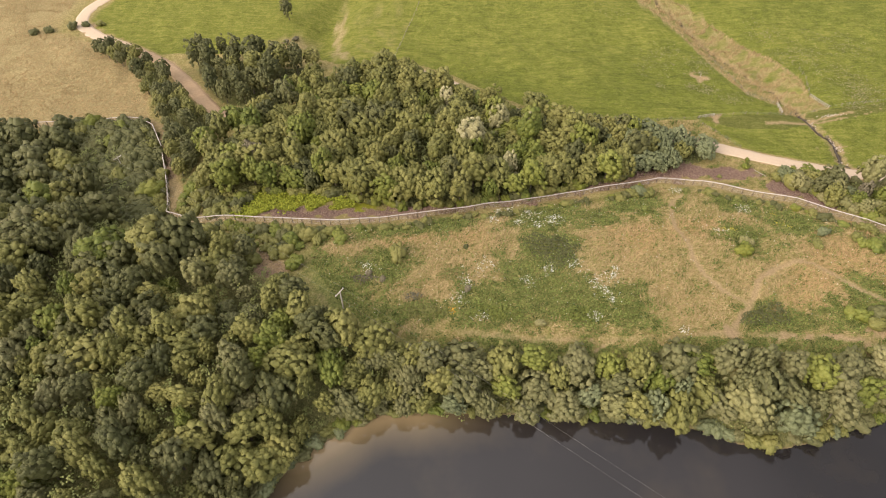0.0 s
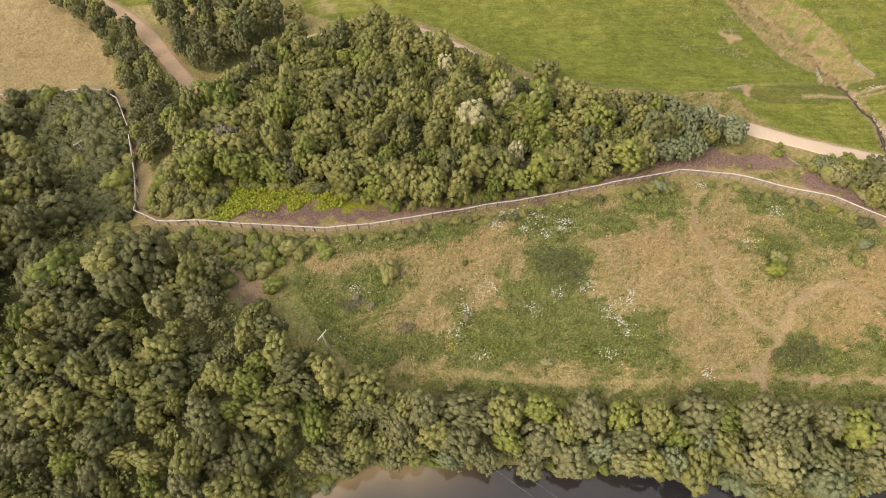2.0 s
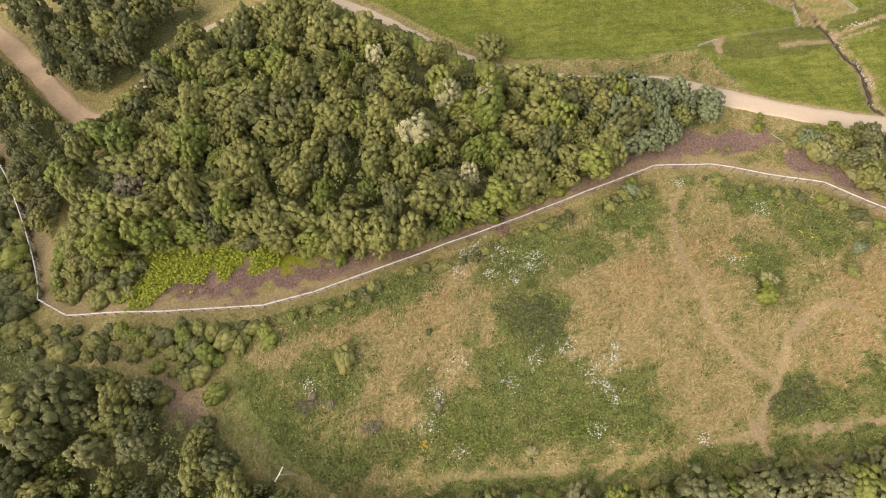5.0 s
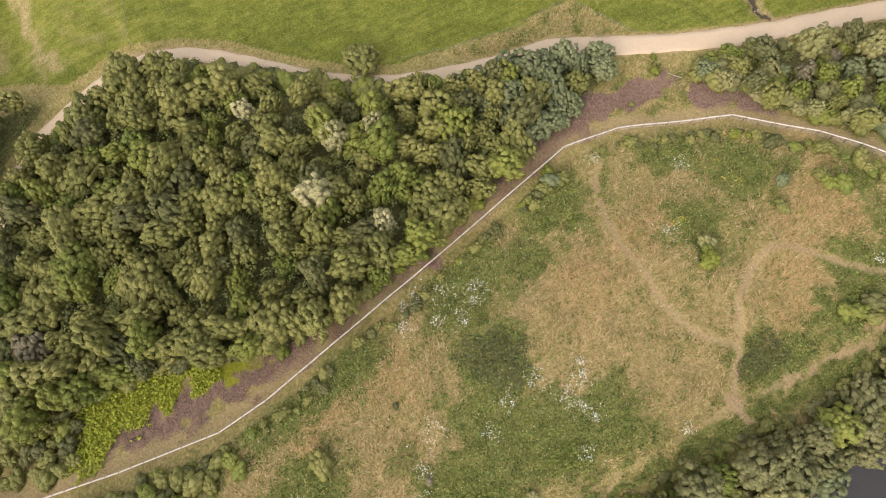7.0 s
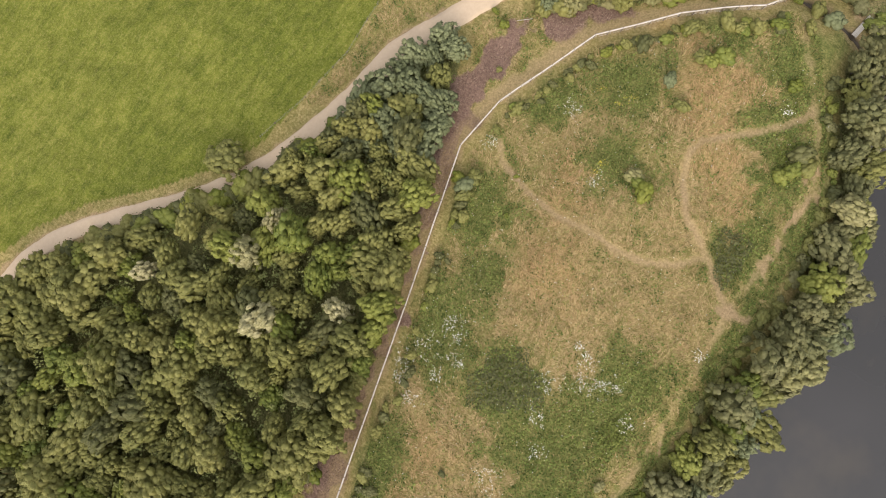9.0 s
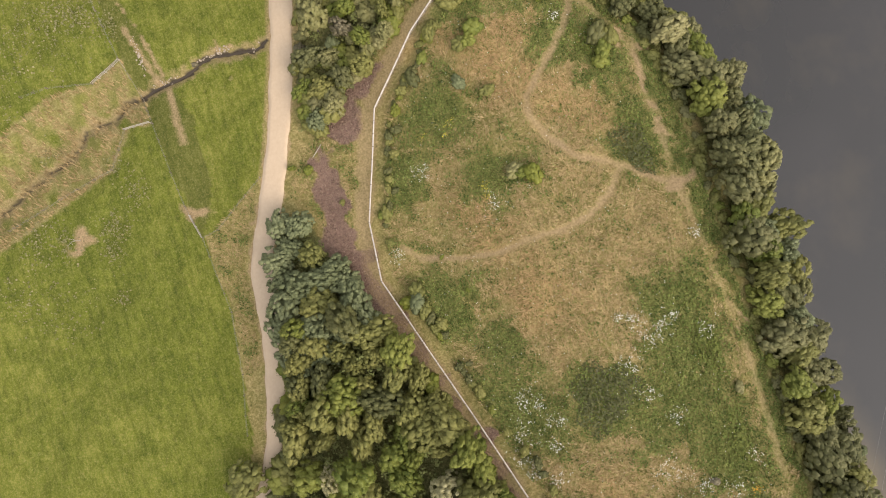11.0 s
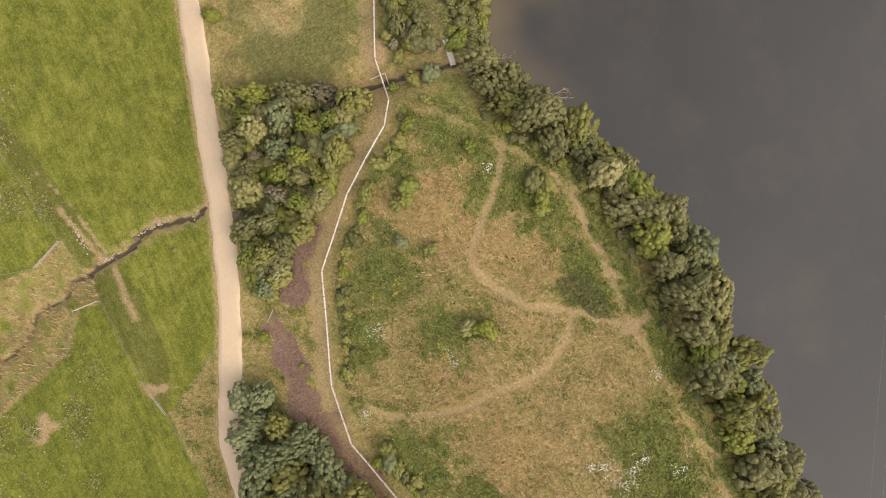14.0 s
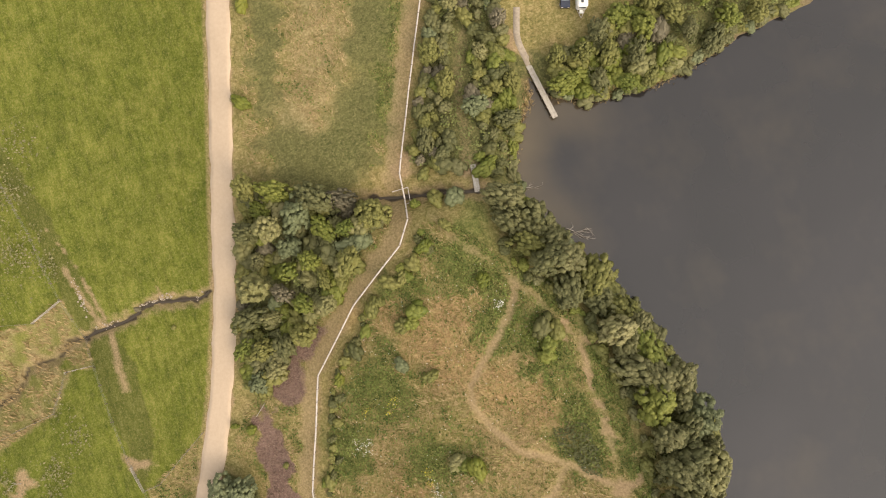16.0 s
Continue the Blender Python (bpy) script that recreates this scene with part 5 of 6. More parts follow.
def ground_patches():
    """Dead bracken, lime fern, gully grass and rushes."""
    rng = np.random.RandomState(17)

    def spread(poly_lo, poly_hi, count, key, least):
        q = rng.uniform(poly_lo, poly_hi, (count, 2))
        c = covers(q[:, 0], q[:, 1])
        ok = (c[key] > least) & (c["road"] < 0.2)
        return q[ok]
    q = spread((-90, 70), (102, 150), 150000, "heather", 0.4)
    v, f = blades(rng, q[:, 0], q[:, 1], ground_at(q[:, 0], q[:, 1]), 0.55, 0.08, (0.1, 0.0))
    stuff("dead_bracken", v, f, RUST_TWIGS, "rusty pink dead bracken in a strip beside the fence", "bracken", tone=np.repeat(rng.uniform(size=len(v) // 3), 3))
    q = spread((-56, 98), (-22, 112), 6500, "lime", 0.35)
    g = unit(rng.normal(0, 0.5, (len(q), 3)) + np.array([0, 0, 1.0]))
    v, f = sprays(rng, np.column_stack((q, ground_at(q[:, 0], q[:, 1]) + rng.uniform(0.2, 0.9, len(q)))), g, 0.5)
    stuff("lime_ferns", v, f, LIME_LEAVES, "bright lime green ferns on the bank below the wood", "ferns", tone=np.repeat(rng.uniform(size=len(q)), 4))
    q = spread((66, 150), (125, 250), 15000, "tawny", 0.45)
    v, f = blades(rng, q[:, 0], q[:, 1], ground_at(q[:, 0], q[:, 1]), 1.1, 0.2, (0.3, 0.2))
    stuff("gully_grass", v, f, STRAW_BLADES, "long tawny grass lining the stream gully", "grass", tone=np.clip(0.45 + 0.5 * waves(v[:, 0], v[:, 1], 70, 3.0), 0, 1) * 0.6)
    q = spread((-200, 135), (-88, 262), 42000, "tawny", 0.5)
    v, f = blades(rng, q[:, 0], q[:, 1], ground_at(q[:, 0], q[:, 1]), 0.9, 0.13, (0.5, 0.15), 0.4)
    stuff("hay_grass", v, f, STRAW_BLADES, "long dry golden grass on the hillside", "grass", tone=np.clip(0.34 + 0.35 * waves(v[:, 0], v[:, 1], 71, 8.0) + 0.2 * waves(v[:, 0], v[:, 1], 72, 2.5), 0, 1), amber=np.full(len(v), 0.6))
    pts = []
    for x, y, r, n in ((90, 184, 5, 110), (81, 170, 3, 40), (71, 181, 6, 60), (71.4, 170.5, 2, 25), (79, 191, 7, 110), (94.4, 160.7, 3, 25), (131, 158, 4, 110), (127, 154.5, 2.5, 50), (131, 170, 9, 240), (122, 186, 8, 200),
                       (117, 204, 7, 130), (140, 194, 10, 180), (86, 179, 4, 60), (105, 177, 3, 60), (91, 160, 2.5, 50), (86, 167.5, 3.5, 110), (153, 154, 4, 80), (144, 158.5, 4, 120), (134, 164, 5, 110), (65, 226, 8, 60), (99, 163, 2.5, 20)):
        pts.append(rng.normal(0, 0.6, (int(n * 1.7), 2)) * r + np.array([x, y]))
    q = np.vstack(pts)
    q = q[far_from(STREAM, q[:, 0], q[:, 1]) > 2.0]
    g = unit(rng.normal(0, 0.4, (len(q), 3)) + np.array([0, 0, 1.0]))
    v, f = sprays(rng, np.column_stack((q, ground_at(q[:, 0], q[:, 1]) + 0.25)), g, 0.42)
    stuff("thistles", v, f, tuft_material("pale thistle heads", (0.16, 0.15, 0.07), (0.24, 0.215, 0.11), (0.34, 0.30, 0.17)), "pale thistles and rushes dotted over the pasture", "weeds")


ground_patches()


def brambles(patches):
    """Low dense mounds of leafy stems, joined."""
    vs, fs, tones, mats, n = [], [], [], [], 0
    slots = []
    for k, (x, y, a, b, turn, leaf) in enumerate(patches):
        seed = 400 + k * 7
        rng = np.random.RandomState(seed)
        m = int(a * b * 55)
        r, q = np.sqrt(rng.uniform(size=m)), rng.uniform(0, 6.283, m)
        edge = 1 + 0.16 * np.sin(q * 3 + seed) + 0.1 * np.sin(q * 7 + 2 * seed)
        u, v = a * r * edge * np.cos(q), b * r * edge * np.sin(q)
        c, s = math.cos(turn), math.sin(turn)
        px, py = x + u * c - v * s, y + u * s + v * c
        z = ground_at(px, py) + (1.0 - 0.85 * r ** 2) * (0.75 + 0.3 * waves(px, py, seed, 1.6)) + rng.uniform(-0.12, 0.12, m)
        g = unit(np.column_stack((0.4 * waves(px, py, seed + 1, 1.3), 0.4 * waves(px, py, seed + 2, 1.3), np.ones(m))))
        vv, ff = sprays(rng, np.column_stack((px, py, z)), g, 0.36)
        if leaf not in slots:
            slots.append(leaf)
        vs.append(vv), fs.append(ff + n), mats.append(np.full(len(ff), slots.index(leaf))), tones.append(np.repeat(np.clip(0.5 + 0.5 * waves(px, py, seed + 3, 1.2), 0, 1), 4))
        n += len(vv)
    ob = stuff("brambles", np.vstack(vs), np.vstack(fs), slots[0], "low dense bramble patches in the rough grass", "brambles", tone=np.concatenate(tones))
    for leaf in slots[1:]:
        ob.data.materials.append(leaf)
    ob.data.polygons.foreach_set("material_index", np.concatenate(mats).astype(np.int32))


brambles(((23.9, 85.2, 6.6, 5.4, -0.7, LEAF_DARK), (63.6, 66.0, 5.2, 2.8, 0.3, LEAF_DARK), (83.2, 66.4, 4.6, 2.4, 0.3, LEAF_BRIGHT), (2.5, 77, 3.2, 2.0, 0.4, LEAF_OLIVE),
          (-16.3, 75.6, 2.6, 1.1, 0.1, LEAF_SMOKE), (-6, 70.7, 2.0, 1.1, 0.2, LEAF_SMOKE), (-3.5, 66.8, 5.0, 1.8, 0.0, LEAF_OLIVE), (10, 66.5, 5.5, 2.0, 0.0, LEAF_BRIGHT), (27, 66.0, 5.0, 2.2, 0.0, LEAF_BRIGHT)))


def reeds():
    """Pale sedge on the low banks round the sandy bay."""
    rng = np.random.RandomState(83)
    line = along(SHORE[18:27], 0.05, 1)
    q = line + rng.normal(0, 0.55, line.shape)
    q = q[(ground_at(q[:, 0], q[:, 1]) > -0.25) & (far_from(((131, 51), (119, 50)), q[:, 0], q[:, 1]) > 1.4)]
    v, f = blades(rng, q[:, 0], q[:, 1], np.maximum(ground_at(q[:, 0], q[:, 1]), -0.05), 0.9, 0.12, (0.1, 0.0))
    stuff("reeds", v, f, STRAW_BLADES, "pale tan sedge and reeds fringing the lake shore", "reeds", tone=np.clip(0.45 + 0.5 * waves(v[:, 0], v[:, 1], 84, 1.5), 0, 1))


reeds()

# ---- predator fence ----
TIMBER = rough_material("weathered timber", (0.10, 0.075, 0.055), (0.24, 0.19, 0.15), 3.0, own=True)
PALE_TIMBER = rough_material("bleached timber", (0.29, 0.255, 0.215), (0.50, 0.45, 0.39), 3.0, 0.85, own=True)
HOOD_STEEL = rough_material("pale painted steel", (0.38, 0.33, 0.30), (0.52, 0.46, 0.42), 1.2, 0.5, bump=0.05)
MESH_WIRE = rough_material("galvanised wire", (0.40, 0.36, 0.32), (0.60, 0.55, 0.50), 3.0, 0.5, bump=0.0)
DULL_WIRE = rough_material("dull grey wire", (0.16, 0.15, 0.14), (0.26, 0.25, 0.23), 3.0, 0.5, bump=0.0)


def box_mesh(name, size, material, centre=(0, 0, 0), bevel=0.02):
    bm = bmesh.new()
    bmesh.ops.create_cube(bm, size=1.0, matrix=Matrix.Translation(centre) @ Matrix.Diagonal((*size, 1)))
    if bevel:
        bmesh.ops.bevel(bm, geom=bm.edges[:], offset=bevel, segments=1, affect="EDGES")
    me = bpy.data.meshes.new(name)
    bm.to_mesh(me)
    bm.free()
    me.materials.append(material)
    return me


def sweep(name, line, profile, material, close=False):
    """A profile (aside, up) carried along points (x, y, z)."""
    p = np.array(line, float)
    t = np.gradient(p[:, :2], axis=0)
    t /= np.maximum(np.linalg.norm(t, axis=1), 1e-6)[:, None]
    side = np.stack((-t[:, 1], t[:, 0]), 1)
    pr = np.array(profile, float)
    k = len(pr)
    v = np.zeros((len(p), k, 3))
    v[..., :2] = p[:, None, :2] + side[:, None, :] * pr[None, :, :1]
    v[..., 2] = p[:, None, 2] + pr[None, :, 1]
    cols = k if close else k - 1
    f = [(a * k + b, a * k + (b + 1) % k, (a + 1) * k + (b + 1) % k, (a + 1) * k + b) for a in range(len(p) - 1) for b in range(cols)]
    return mesh_from(name, v.reshape(-1, 3), f, material)


def square(w, z=0.0):
    return ((-w / 2, z - w / 2), (w / 2, z - w / 2), (w / 2, z + w / 2), (-w / 2, z + w / 2))


def joined(meshes, name):
    """Several meshes in one."""
    bm = bmesh.new()
    for me in meshes:
        bm.from_mesh(me)
    out = bpy.data.meshes.new(name)
    bm.to_mesh(out)
    bm.free()
    for m in meshes[0].materials:
        out.materials.append(m)
    return out


def lifted(line, up=0.0, step=2.4):
    """A line laid on the ground: straight runs cut into steps."""
    pts = []
    p = np.array(line, float)
    for a, b in zip(p[:-1], p[1:]):
        n = max(1, round(np.linalg.norm(b - a) / step))
        pts += [a + (b - a) * k / n for k in range(n)]
    pts.append(p[-1])
    pts = np.array(pts)
    return np.column_stack((pts, ground_at(pts[:, 0], pts[:, 1]) + up))


def predator_fence():
    thing = new("predator_fence")
    tagged(thing, "tall pest-proof wire mesh fence with pale steel hood and timber posts", "fence")
    post = box_mesh("post", (0.16, 0.16, 2.15), TIMBER, (0, 0, 0.95))
    hood = ((0.05, -0.05), (0.01, 0.03), (-0.09, 0.055), (-0.18, 0.03), (-0.24, -0.05), (-0.22, -0.06), (-0.17, 0.005), (-0.09, 0.03), (0.0, 0.005), (0.04, -0.06))
    bracket = box_mesh("bracket", (0.07, 0.40, 0.05), TIMBER, (0, -0.09, 1.99), 0.01)
    for a, b in zip(FENCE[:-1], FENCE[1:]):
        line = lifted((a, b))
        part("hood", sweep("hood", line + np.array([0, 0, 1.92]), hood, HOOD_STEEL, True), thing, "pale folded steel hood")
        wires = [sweep("wire", line + np.array([0, 0, 0.08 + 0.14 * k]), square(0.008), MESH_WIRE, True) for k in range(13)]
        part("mesh_panel", joined(wires, "mesh_panel"), thing, "galvanised wire mesh")
        for x, y, z in line[:-1]:
            p = part("post", post, thing)
            p.matrix_basis = pose(x, y - 0.02, z, 0, 0, math.degrees(math.atan2(b[1] - a[1], b[0] - a[0])))
            part("bracket", bracket, thing, "dark bracket over the hood").matrix_basis = p.matrix_basis.copy()


predator_fence()


def water_gate():
    """The grid where the fence crosses the stream."""
    thing = new("water_gate")
    tagged(thing, "pale steel water gate where the fence crosses the stream", "gate")
    z = height(114.5, 80.8)
    for a, b in (((113.4, 80.95, 1.6), (116.2, 80.55, 1.6)), ((113.5, 80.0, 1.6), (116.3, 79.6, 1.6)), ((113.4, 81.0, 1.5), (113.5, 79.9, 1.5)), ((116.35, 82.6, 1.7), (116.25, 79.5, 1.7))):
        part("rail", sweep("rail", np.array([a, b]) + np.array([0, 0, z]), square(0.13), HOOD_STEEL, True), thing)
    for x, y in ((113.45, 80.95), (116.2, 80.55), (113.5, 80.0), (116.3, 79.6)):
        p = part("upright", box_mesh("upright", (0.12, 0.12, 3.0), TIMBER, (0, 0, 0.3)), thing)
        p.matrix_basis = pose(x, y, z)


water_gate()


# ---- farm fences ----
def wire_fence(line, label):
    thing = new("wire_fence")
    tagged(thing, label, "fence", "farm fences")
    pts = lifted(line, 0.0, 4.0)
    post = box_mesh("post", (0.13, 0.13, 1.35), TIMBER, (0, 0, 0.5))
    for x, y, z in pts:
        part("post", post, thing).matrix_basis = pose(x, y, z)
    for k in range(4):
        part("wire", sweep("wire", pts + np.array([0, 0, 0.25 + 0.25 * k]), square(0.014), DULL_WIRE, True), thing)


def rail_fence(a, b):
    thing = new("rail_fence")
    tagged(thing, "short run of bleached timber rails at the stream gully", "fence", "rail fences")
    pts = lifted((a, b), 0.0, 2.2)
    post = box_mesh("post", (0.11, 0.11, 1.3), PALE_TIMBER, (0, 0, 0.55))
    for x, y, z in pts:
        part("post", post, thing).matrix_basis = pose(x, y, z)
    for k in range(3):
        part("rail", sweep("rail", pts + np.array([0.1, 0.1, 0.40 + 0.37 * k]), ((-0.03, -0.05), (0.03, -0.05), (0.03, 0.05), (-0.03, 0.05)), PALE_TIMBER, True), thing)


wire_fence(((93.8, 190.5), (96.9, 172.8), (97.8, 163.7), (105.1, 158.6)), "post and wire farm fence beside the stream gully")
wire_fence(((119.5, 178), (119.4, 171.9), (116.9, 162.2)), "post and wire farm fence beside the stream gully")
wire_fence(((160, 163), (134.6, 156.5), (119.6, 154.8), (110.5, 153.1), (104.2, 152.3), (84.7, 150.7), (77.3, 149.1)), "post and wire farm fence across green pasture")
wire_fence(((77.3, 149.1), (77.7, 145.5), (84.8, 133.6)), "post and wire farm fence across green pasture")
wire_fence(((77.3, 149.1), (60.8, 148.1), (48.1, 149.8), (36, 152.8)), "post and wire farm fence along the road verge")
wire_fence(((-17.2, 185.6), (-16.3, 191.5), (-13.5, 209.1), (-6, 248)), "post and wire farm fence up the hill pasture")
rail_fence((119.3, 154.7), (116.9, 162.2))
rail_fence((104.6, 152.8), (105.1, 158.6))
rail_fence((77.3, 149.1), (82.6, 150.2))


def fallen_rail(a, b):
    """A single pale rail lying in the grass."""
    q = lifted((a, b), 0.35, 1.5)
    ob = new("fallen_rail", sweep("fallen_rail", q, square(0.10), PALE_TIMBER, True))
    tagged(ob, "pale timber rail lying loose in rough grass", "rail")


fallen_rail((86.6, 119.4), (84.6, 121.9))


# ---- jetty, landing path and footbridge ----
def plank_deck(thing, a, b, wide, z, gap=0.02, plank=0.20):
    """Loose planks laid across from a to b."""
    a, b = np.array(a), np.array(b)
    long = np.linalg.norm(b - a)
    turn = math.degrees(math.atan2(*(b - a)[::-1]))
    board = box_mesh("plank", (plank - gap, wide, 0.05), PALE_TIMBER, bevel=0.006)
    rng = np.random.RandomState(int(long * 10))
    for k in range(int(long / plank)):
        c = a + (b - a) * (k + 0.5) * plank / long
        part("plank", board, thing).matrix_basis = pose(c[0], c[1], z + rng.uniform(-0.012, 0.012), 0, 0, turn + rng.uniform(-1, 1))


def jetty():
    thing = new("jetty")
    tagged(thing, "narrow bleached timber jetty reaching out over the lake", "jetty")
    a, b = (130.6, 51.2), (119.7, 49.7)
    plank_deck(thing, a, b, 1.05, 0.75)
    d = np.array(b) - np.array(a)
    u = d / np.linalg.norm(d)
    s = np.array([-u[1], u[0]])
    for off in (-0.42, 0.42):
        q = [np.append(np.array(e) + s * off, 0.64) for e in (a, b)]
        part("beam", sweep("beam", q, square(0.15), TIMBER, True), thing)
    pile = box_mesh("pile", (0.18, 0.18, 2.6), TIMBER, (0, 0, -0.4))
    for k in range(6):
        for off in (-0.58, 0.58):
            c = np.array(a) + d * (k + 0.6) / 6 + s * off
            part("pile", pile, thing).matrix_basis = pose(c[0], c[1], 0.1)


jetty()


def footbridge():
    thing = new("footbridge")
    tagged(thing, "small grey plank footbridge over the outlet stream", "bridge")
    a, b = (115.9, 67.2), (110.9, 68.0)
    z = max(height(*a), height(*b)) + 0.35
    plank_deck(thing, a, b, 1.0, z)
    for off in (-0.45, 0.45):
        part("beam", sweep("beam", [(a[0], a[1] + off, z - 0.12), (b[0], b[1] + off, z - 0.12)], square(0.18), TIMBER, True), thing)


footbridge()


def landing_path():
    line = lifted(along(((141.2, 50.0), (138.4, 51.0), (135.5, 51.9), (133.2, 51.6), (130.6, 51.0)), 0.6, 1), 0.06, 0.6)
    me = sweep("path", line, ((-0.66, -0.15), (-0.58, 0.0), (0, 0.02), (0.58, 0.0), (0.66, -0.15)), rough_material("grey tan gravel", (0.22, 0.175, 0.13), (0.38, 0.315, 0.245), 2.0))
    tagged(new("path", me), "pale worn path leading down to the jetty", "path", kind="structure")


landing_path()


# ---- power pole and lines ----
def power_pole(x, y, turn, label):
    thing = new("power_pole")
    tagged(thing, label, "pole", "power poles")
    z = height(x, y) - (3.5 if x < -40 else 0.0)
    bm = bmesh.new()
    bmesh.ops.create_cone(bm, cap_ends=True, segments=10, radius1=0.17, radius2=0.12, depth=10.0, matrix=Matrix.Translation((0, 0, 4.2)))
    me = bpy.data.meshes.new("shaft")
    bm.to_mesh(me)
    bm.free()
    me.materials.append(PALE_TIMBER)
    part("shaft", me, thing)
    part("crossarm", box_mesh("crossarm", (2.3, 0.16, 0.16), PALE_TIMBER, (0, 0.16, 8.75)), thing)
    for k in (-1.0, 1.0):
        bm = bmesh.new()
        bmesh.ops.create_cone(bm, cap_ends=True, segments=8, radius1=0.10, radius2=0.06, depth=0.26, matrix=Matrix.Translation((k, 0.16, 8.96)))
        me = bpy.data.meshes.new("insulator")
        bm.to_mesh(me)
        bm.free()
        me.materials.append(HOOD_STEEL)
        part("insulator", me, thing)
    thing.matrix_world = pose(x, y, z, 0, 0, turn)
    return [thing.matrix_world @ Vector((k, 0.16, 9.08)) for k in (-1.0, 1.0)]


def power_line(a, b, sag):
    c = [(*(a.lerp(b, k / 24)).to_tuple()[:2], a.lerp(b, k / 24).z - sag * 4 * (k / 24) * (1 - k / 24)) for k in range(25)]
    me = sweep("power_line", c, square(0.014), DULL_WIRE, True)
    tagged(new("power_line", me), "thin grey overhead wire slung between poles", "cable", "power lines")


POLES = [power_pole(-19.0, 65.2, 56.0, "bleached timber power pole with a crossarm in the meadow"), power_pole(128.0, -39.0, 56.0, "bleached timber power pole with a crossarm on the far bank"),
         power_pole(-88.0, 124.0, 50.0, "bleached timber power pole with a crossarm among trees")]
for k in (0, 1):
    power_line(POLES[0][k], POLES[1][k], 0.5)
    power_line(POLES[0][k], POLES[2][k], 0.8)


# ---- dead branches ----
def dead_branch(x, y, z, way, long, seed, label):
    """A bare branch: a bent tapered stem with side twigs."""
    rng = np.random.RandomState(seed)
    vs, fs = [], []

    def grow(a, d, span, thick, depth):
        p, d, first = np.array(a, float), unit(np.array(d, float)), len(vs)
        ring_at, later = [], []
        for s in range(6):
            side = unit(np.cross(d, (0.13, 0.21, 1.0)))
            up = np.cross(side, d)
            ring_at.append(len(vs))
            for j in range(5):
                vs.append(p + (side * math.cos(j * 1.2566) + up * math.sin(j * 1.2566)) * thick * (1 - 0.16 * s))
            if s and depth and rng.uniform() < 0.8:
                later.append((p.copy(), unit(d + rng.normal(0, 0.55, 3)), span * 0.5, thick * 0.55, depth - 1))
            p = p + d * span / 5
            d = unit(d + rng.normal(0, 0.15, 3))
        for r, q in zip(ring_at[:-1], ring_at[1:]):
            fs.extend((r + j, r + (j + 1) % 5, q + (j + 1) % 5, q + j) for j in range(5))
        for args in later:
            grow(*args)
    grow((0, 0, 0), way, long, 0.09, 2)
    ob = new("dead_branch", mesh_from("dead_branch", np.array(vs), fs, DEADWOOD))
    ob.matrix_world = pose(x, y, z)
    tagged(ob, label, "branch", "dead branches")


dead_branch(109.6, 60.0, 0.1, (-0.5, -0.85, 0.15), 3.4, 1, "bleached bare branch lying out over the shallow water")
dead_branch(99.8, 54.6, 0.3, (-0.6, -0.75, 0.25), 3.6, 2, "bleached bare branch lying out over the shallow water")
dead_branch(98.6, 54.0, 0.3, (-0.2, -0.95, 0.3), 3.0, 3, "bleached bare branch lying out over the shallow water")
dead_branch(36.0, 48.6, 0.3, (-0.3, -0.9, 0.35), 2.6, 4, "bleached bare branch at the lake's edge")
dead_branch(24.5, 51.2, 0.3, (0.2, -0.95, 0.2), 2.4, 5, "bleached bare branch at the lake's edge")
dead_branch(86.3, 175.6, height(86, 176) + 0.15, (0.3, 0.9, 0.1), 2.2, 6, "bleached log lying on a bare patch of pasture")


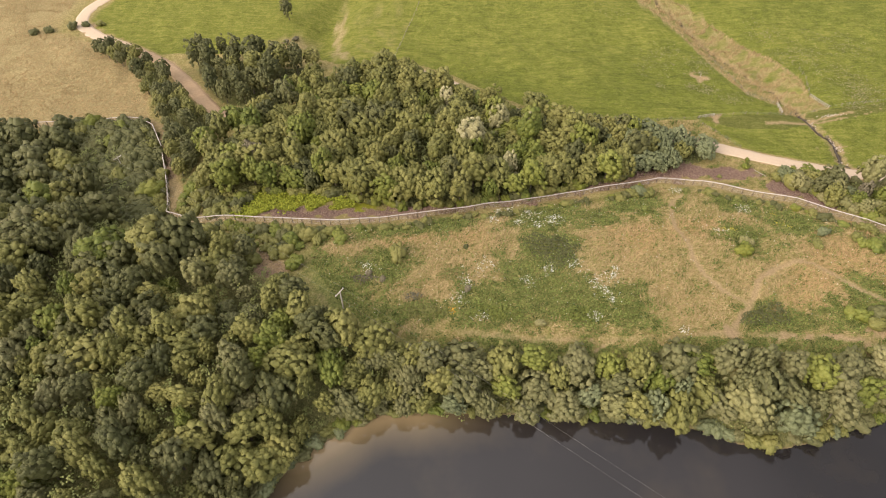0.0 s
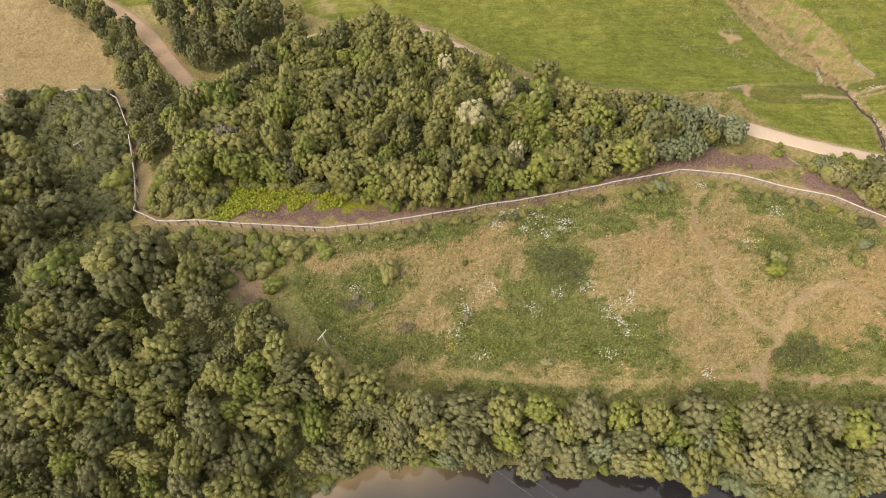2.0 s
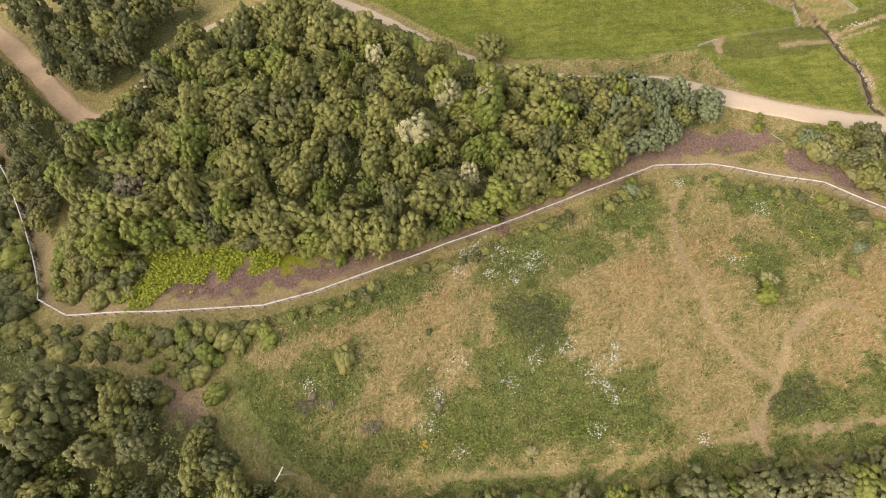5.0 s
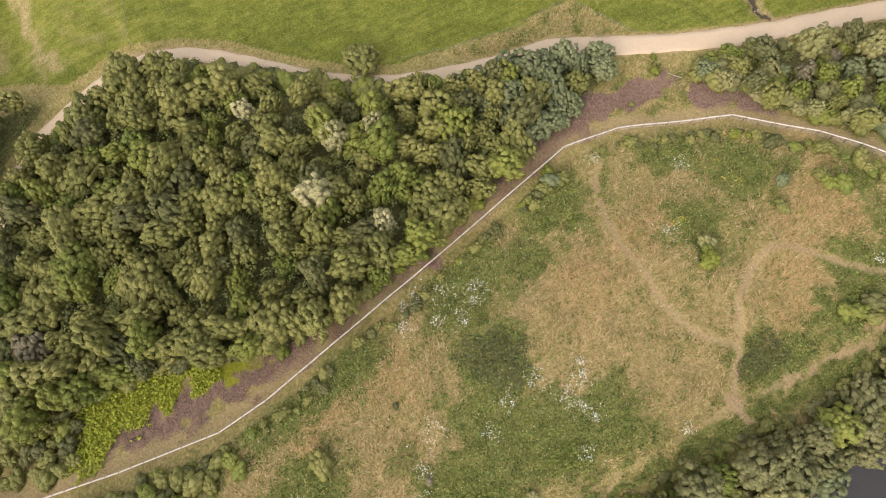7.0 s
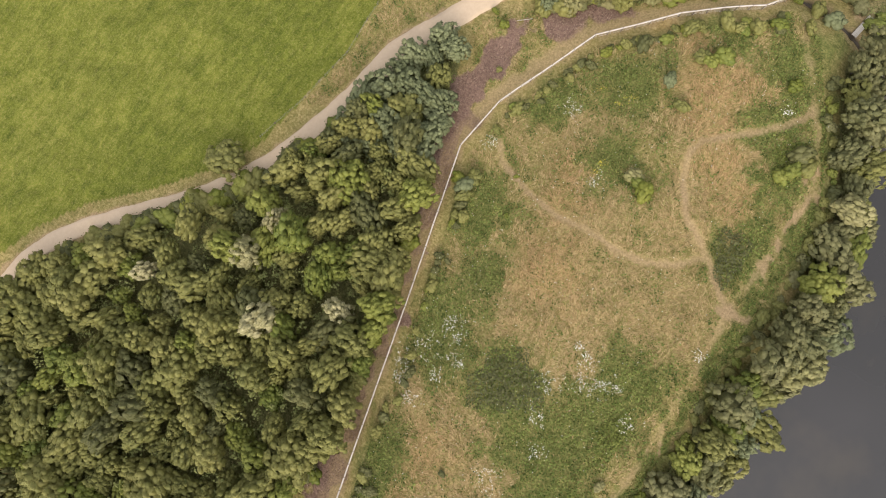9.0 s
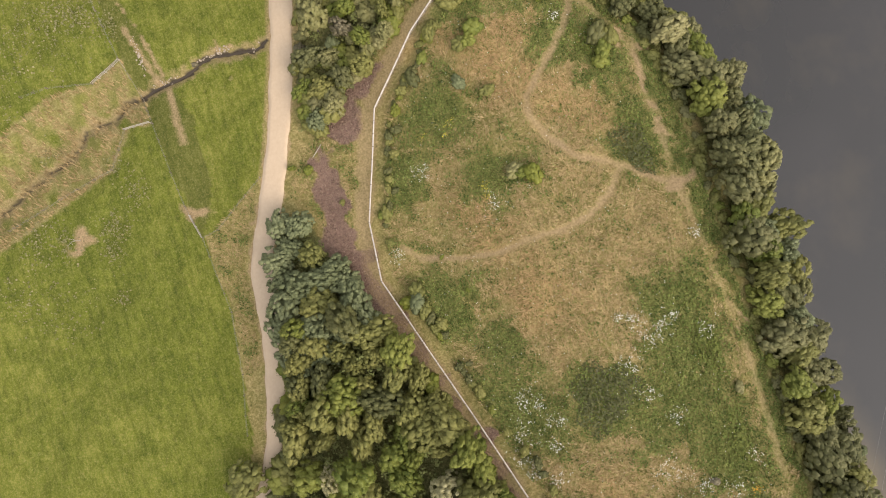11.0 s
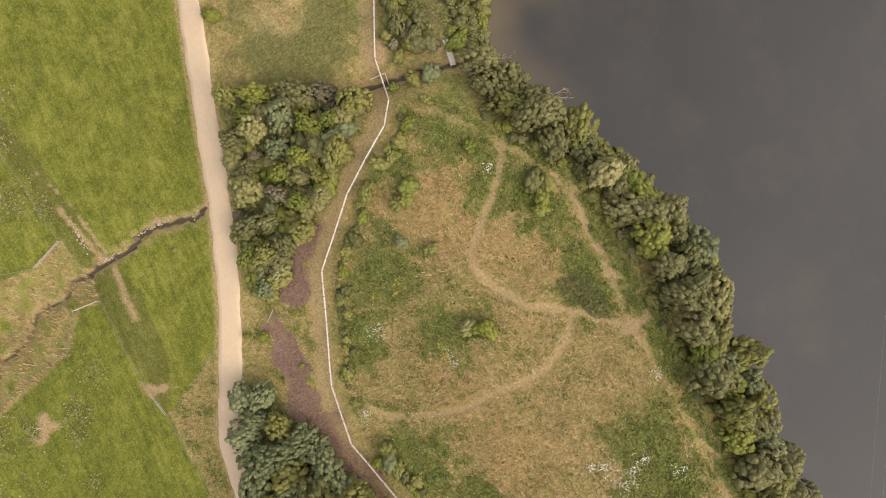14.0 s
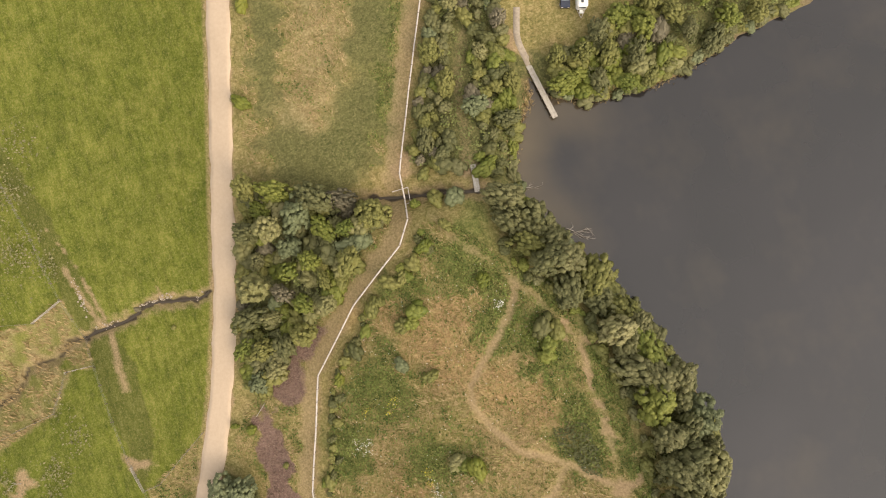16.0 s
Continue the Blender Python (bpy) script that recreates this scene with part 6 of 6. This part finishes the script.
# ---- car and caravan in the clearing ----
def car(x, y, turn):
    thing = new("car")
    tagged(thing, "dark blue hatchback car parked on the grass clearing", "car")
    paint_m = rough_material("dark blue car paint", (0.020, 0.024, 0.040), (0.030, 0.036, 0.060), 2.0, 0.25, bump=0.0)
    glass, gn, gb = nodes_of("tinted car glass")
    gb.inputs["Base Color"].default_value, gb.inputs["Roughness"].default_value = (0.10, 0.12, 0.14, 1), 0.06
    rubber = rough_material("tyre rubber", (0.015, 0.015, 0.015), (0.03, 0.03, 0.03), 6.0)
    steel = rough_material("wheel steel", (0.35, 0.35, 0.35), (0.5, 0.5, 0.5), 6.0, 0.35, metal=0.8)
    side = ((-2.1, 0.35), (-2.12, 0.75), (-1.95, 0.95), (-0.95, 1.0), (-0.35, 1.42), (1.15, 1.45), (1.95, 1.0), (2.08, 0.7), (2.05, 0.35))
    vs, fs = [], []
    for k, (w, s) in enumerate(((-0.86, 1.0), (-0.80, 1.0), (0.80, 1.0), (0.86, 1.0))):
        for px, pz in side:
            tuck = 0.16 if pz > 1.2 else 0.0
            vs.append((px, w - math.copysign(tuck, w), pz if abs(w) < 0.85 else pz * 0.985 + 0.005))
    n = len(side)
    for k in range(3):
        fs += [(k * n + j, k * n + (j + 1) % n, (k + 1) * n + (j + 1) % n, (k + 1) * n + j) for j in range(n)]
    bm = bmesh.new()
    bv = [bm.verts.new(v) for v in vs]
    for f in fs:
        bm.faces.new([bv[i] for i in f])
    bm.faces.new(bv[:n])
    bm.faces.new(bv[3 * n:][::-1])
    me = bpy.data.meshes.new("body")
    bm.to_mesh(me)
    bm.free()
    me.materials.append(paint_m)
    part("body", me, thing)

    def pane(name, corners):
        part(name, mesh_from(name, corners, [(0, 1, 2, 3)], glass), thing, "tinted glass")
    pane("windscreen", ((-0.93, -0.66, 1.03), (-0.93, 0.66, 1.03), (-0.40, 0.56, 1.405), (-0.40, -0.56, 1.405)))
    pane("rear_window", ((1.90, -0.62, 1.06), (1.90, 0.62, 1.06), (1.22, 0.56, 1.43), (1.22, -0.56, 1.43)))
    for s in (-1, 1):
        pane("side_window", ((-0.75, s * 0.80, 1.03), (1.5, s * 0.80, 1.06), (1.05, s * 0.68, 1.38), (-0.3, s * 0.68, 1.36)))
        lamp = part("headlight", box_mesh("headlight", (0.10, 0.32, 0.16), HOOD_STEEL, (-2.08, s * 0.58, 0.74)), thing, "clear headlight")
        for w in (-1.32, 1.30):
            bm = bmesh.new()
            bmesh.ops.create_cone(bm, cap_ends=True, segments=18, radius1=0.31, radius2=0.31, depth=0.2, matrix=Matrix.Rotation(math.pi / 2, 4, "X"))
            me = bpy.data.meshes.new("wheel")
            bm.to_mesh(me)
            bm.free()
            me.materials.append(rubber)
            wheel = part("wheel", me, thing, "black tyre")
            wheel.matrix_basis = pose(w, s * 0.80, 0.31)
            part("rim", box_mesh("rim", (0.30, 0.03, 0.30), steel, (0, s * 0.10, 0), 0.05), wheel, "grey steel rim")
    thing.matrix_world = pose(x, y, height(x, y), 0, 0, turn)


def caravan(x, y, turn):
    thing = new("caravan")
    tagged(thing, "small white caravan parked on the grass clearing", "caravan")
    white = rough_material("chalky white caravan paint", (0.62, 0.60, 0.56), (0.80, 0.78, 0.74), 0.8, 0.45, bump=0.03)
    dark = rough_material("smoked plastic", (0.04, 0.04, 0.045), (0.10, 0.10, 0.11), 3.0, 0.3, bump=0.0)
    part("body", box_mesh("body", (4.4, 2.0, 1.9), white, (0, 0, 1.4), 0.28), thing)
    part("roof_vent", box_mesh("roof_vent", (0.5, 0.45, 0.14), dark, (-1.3, 0.1, 2.41), 0.03), thing, "dark smoked roof vent")
    part("front_window", box_mesh("front_window", (0.05, 1.3, 0.55), dark, (-2.2, 0, 1.7), 0.015), thing, "dark front window")
    for s in (-1, 1):
        part("drawbar", sweep("drawbar", [(-2.1, s * 0.7, 0.5), (-3.5, s * 0.06, 0.5)], square(0.09), HOOD_STEEL, True), thing, "pale steel drawbar")
        bm = bmesh.new()
        bmesh.ops.create_cone(bm, cap_ends=True, segments=18, radius1=0.32, radius2=0.32, depth=0.2, matrix=Matrix.Rotation(math.pi / 2, 4, "X"))
        me = bpy.data.meshes.new("wheel")
        bm.to_mesh(me)
        bm.free()
        me.materials.append(dark)
        part("wheel", me, thing, "black tyre").matrix_basis = pose(0.2, s * 0.92, 0.32)
    part("gas_locker", box_mesh("gas_locker", (0.5, 0.7, 0.4), white, (-2.55, 0, 0.75), 0.05), thing)
    thing.matrix_world = pose(x, y, height(x, y), 0, 0, turn)


car(139.9, 41.2, -18.0)
caravan(138.6, 38.6, -18.0)


# ---- stream ----
def stream():
    water, nt, b = nodes_of("dark stream water")
    b.inputs["Base Color"].default_value, b.inputs["Roughness"].default_value, b.inputs["IOR"].default_value = (0.060, 0.046, 0.034, 1), 0.3, 1.33
    relief(nt, b, noise_of(nt, place(nt), 4.0, 3, 0.5), 0.3, 0.05)
    line = along(STREAM, 0.7, 2)
    line = line[(line[:, 1] > 66)]
    line = np.column_stack((line, ground_at(line[:, 0], line[:, 1]) + 0.22))
    dry = far_from(ROAD, line[:, 0], line[:, 1])
    for run in (line[(line[:, 1] < 118) & (dry > 3.4)], line[(line[:, 1] > 118) & (line[:, 1] < 153) & (dry > 3.0)]):
        me = sweep("stream", run, ((-0.24, -0.05), (-0.1, 0.0), (0.1, 0.0), (0.24, -0.05)), water)
        tagged(new("stream", me), "narrow dark stream in an eroded channel", "stream", kind="structure")
    rng = np.random.RandomState(8)
    vs, fs, n = [], [], 0
    for x, y, count, r in ((112.9, 133.5, 40, 1.3), (113, 138, 14, 1.0), (111.4, 147.5, 26, 1.3), (119, 150.4, 44, 2.2), (110.6, 126.6, 12, 0.8)):
        for _ in range(count):
            px, py = x + rng.normal(0, 0.35), y + rng.normal(0, r)
            if (x, y) == (119, 150.4):
                px, py = x + rng.normal(0, r), y + rng.normal(0, 0.3)
            v, f = ball(rng, (px, py, height(px, py) + 0.05), rng.uniform(0.08, 0.24), 3, 6, 0.25)
            vs.append(v), fs.append(f + n)
            n += len(v)
    stuff("stones", np.vstack(vs), np.vstack(fs), rough_material("pale stream stone", (0.26, 0.21, 0.165), (0.46, 0.39, 0.32), 3.0), "pale stones and gravel in the stream bed", "stones")


stream()
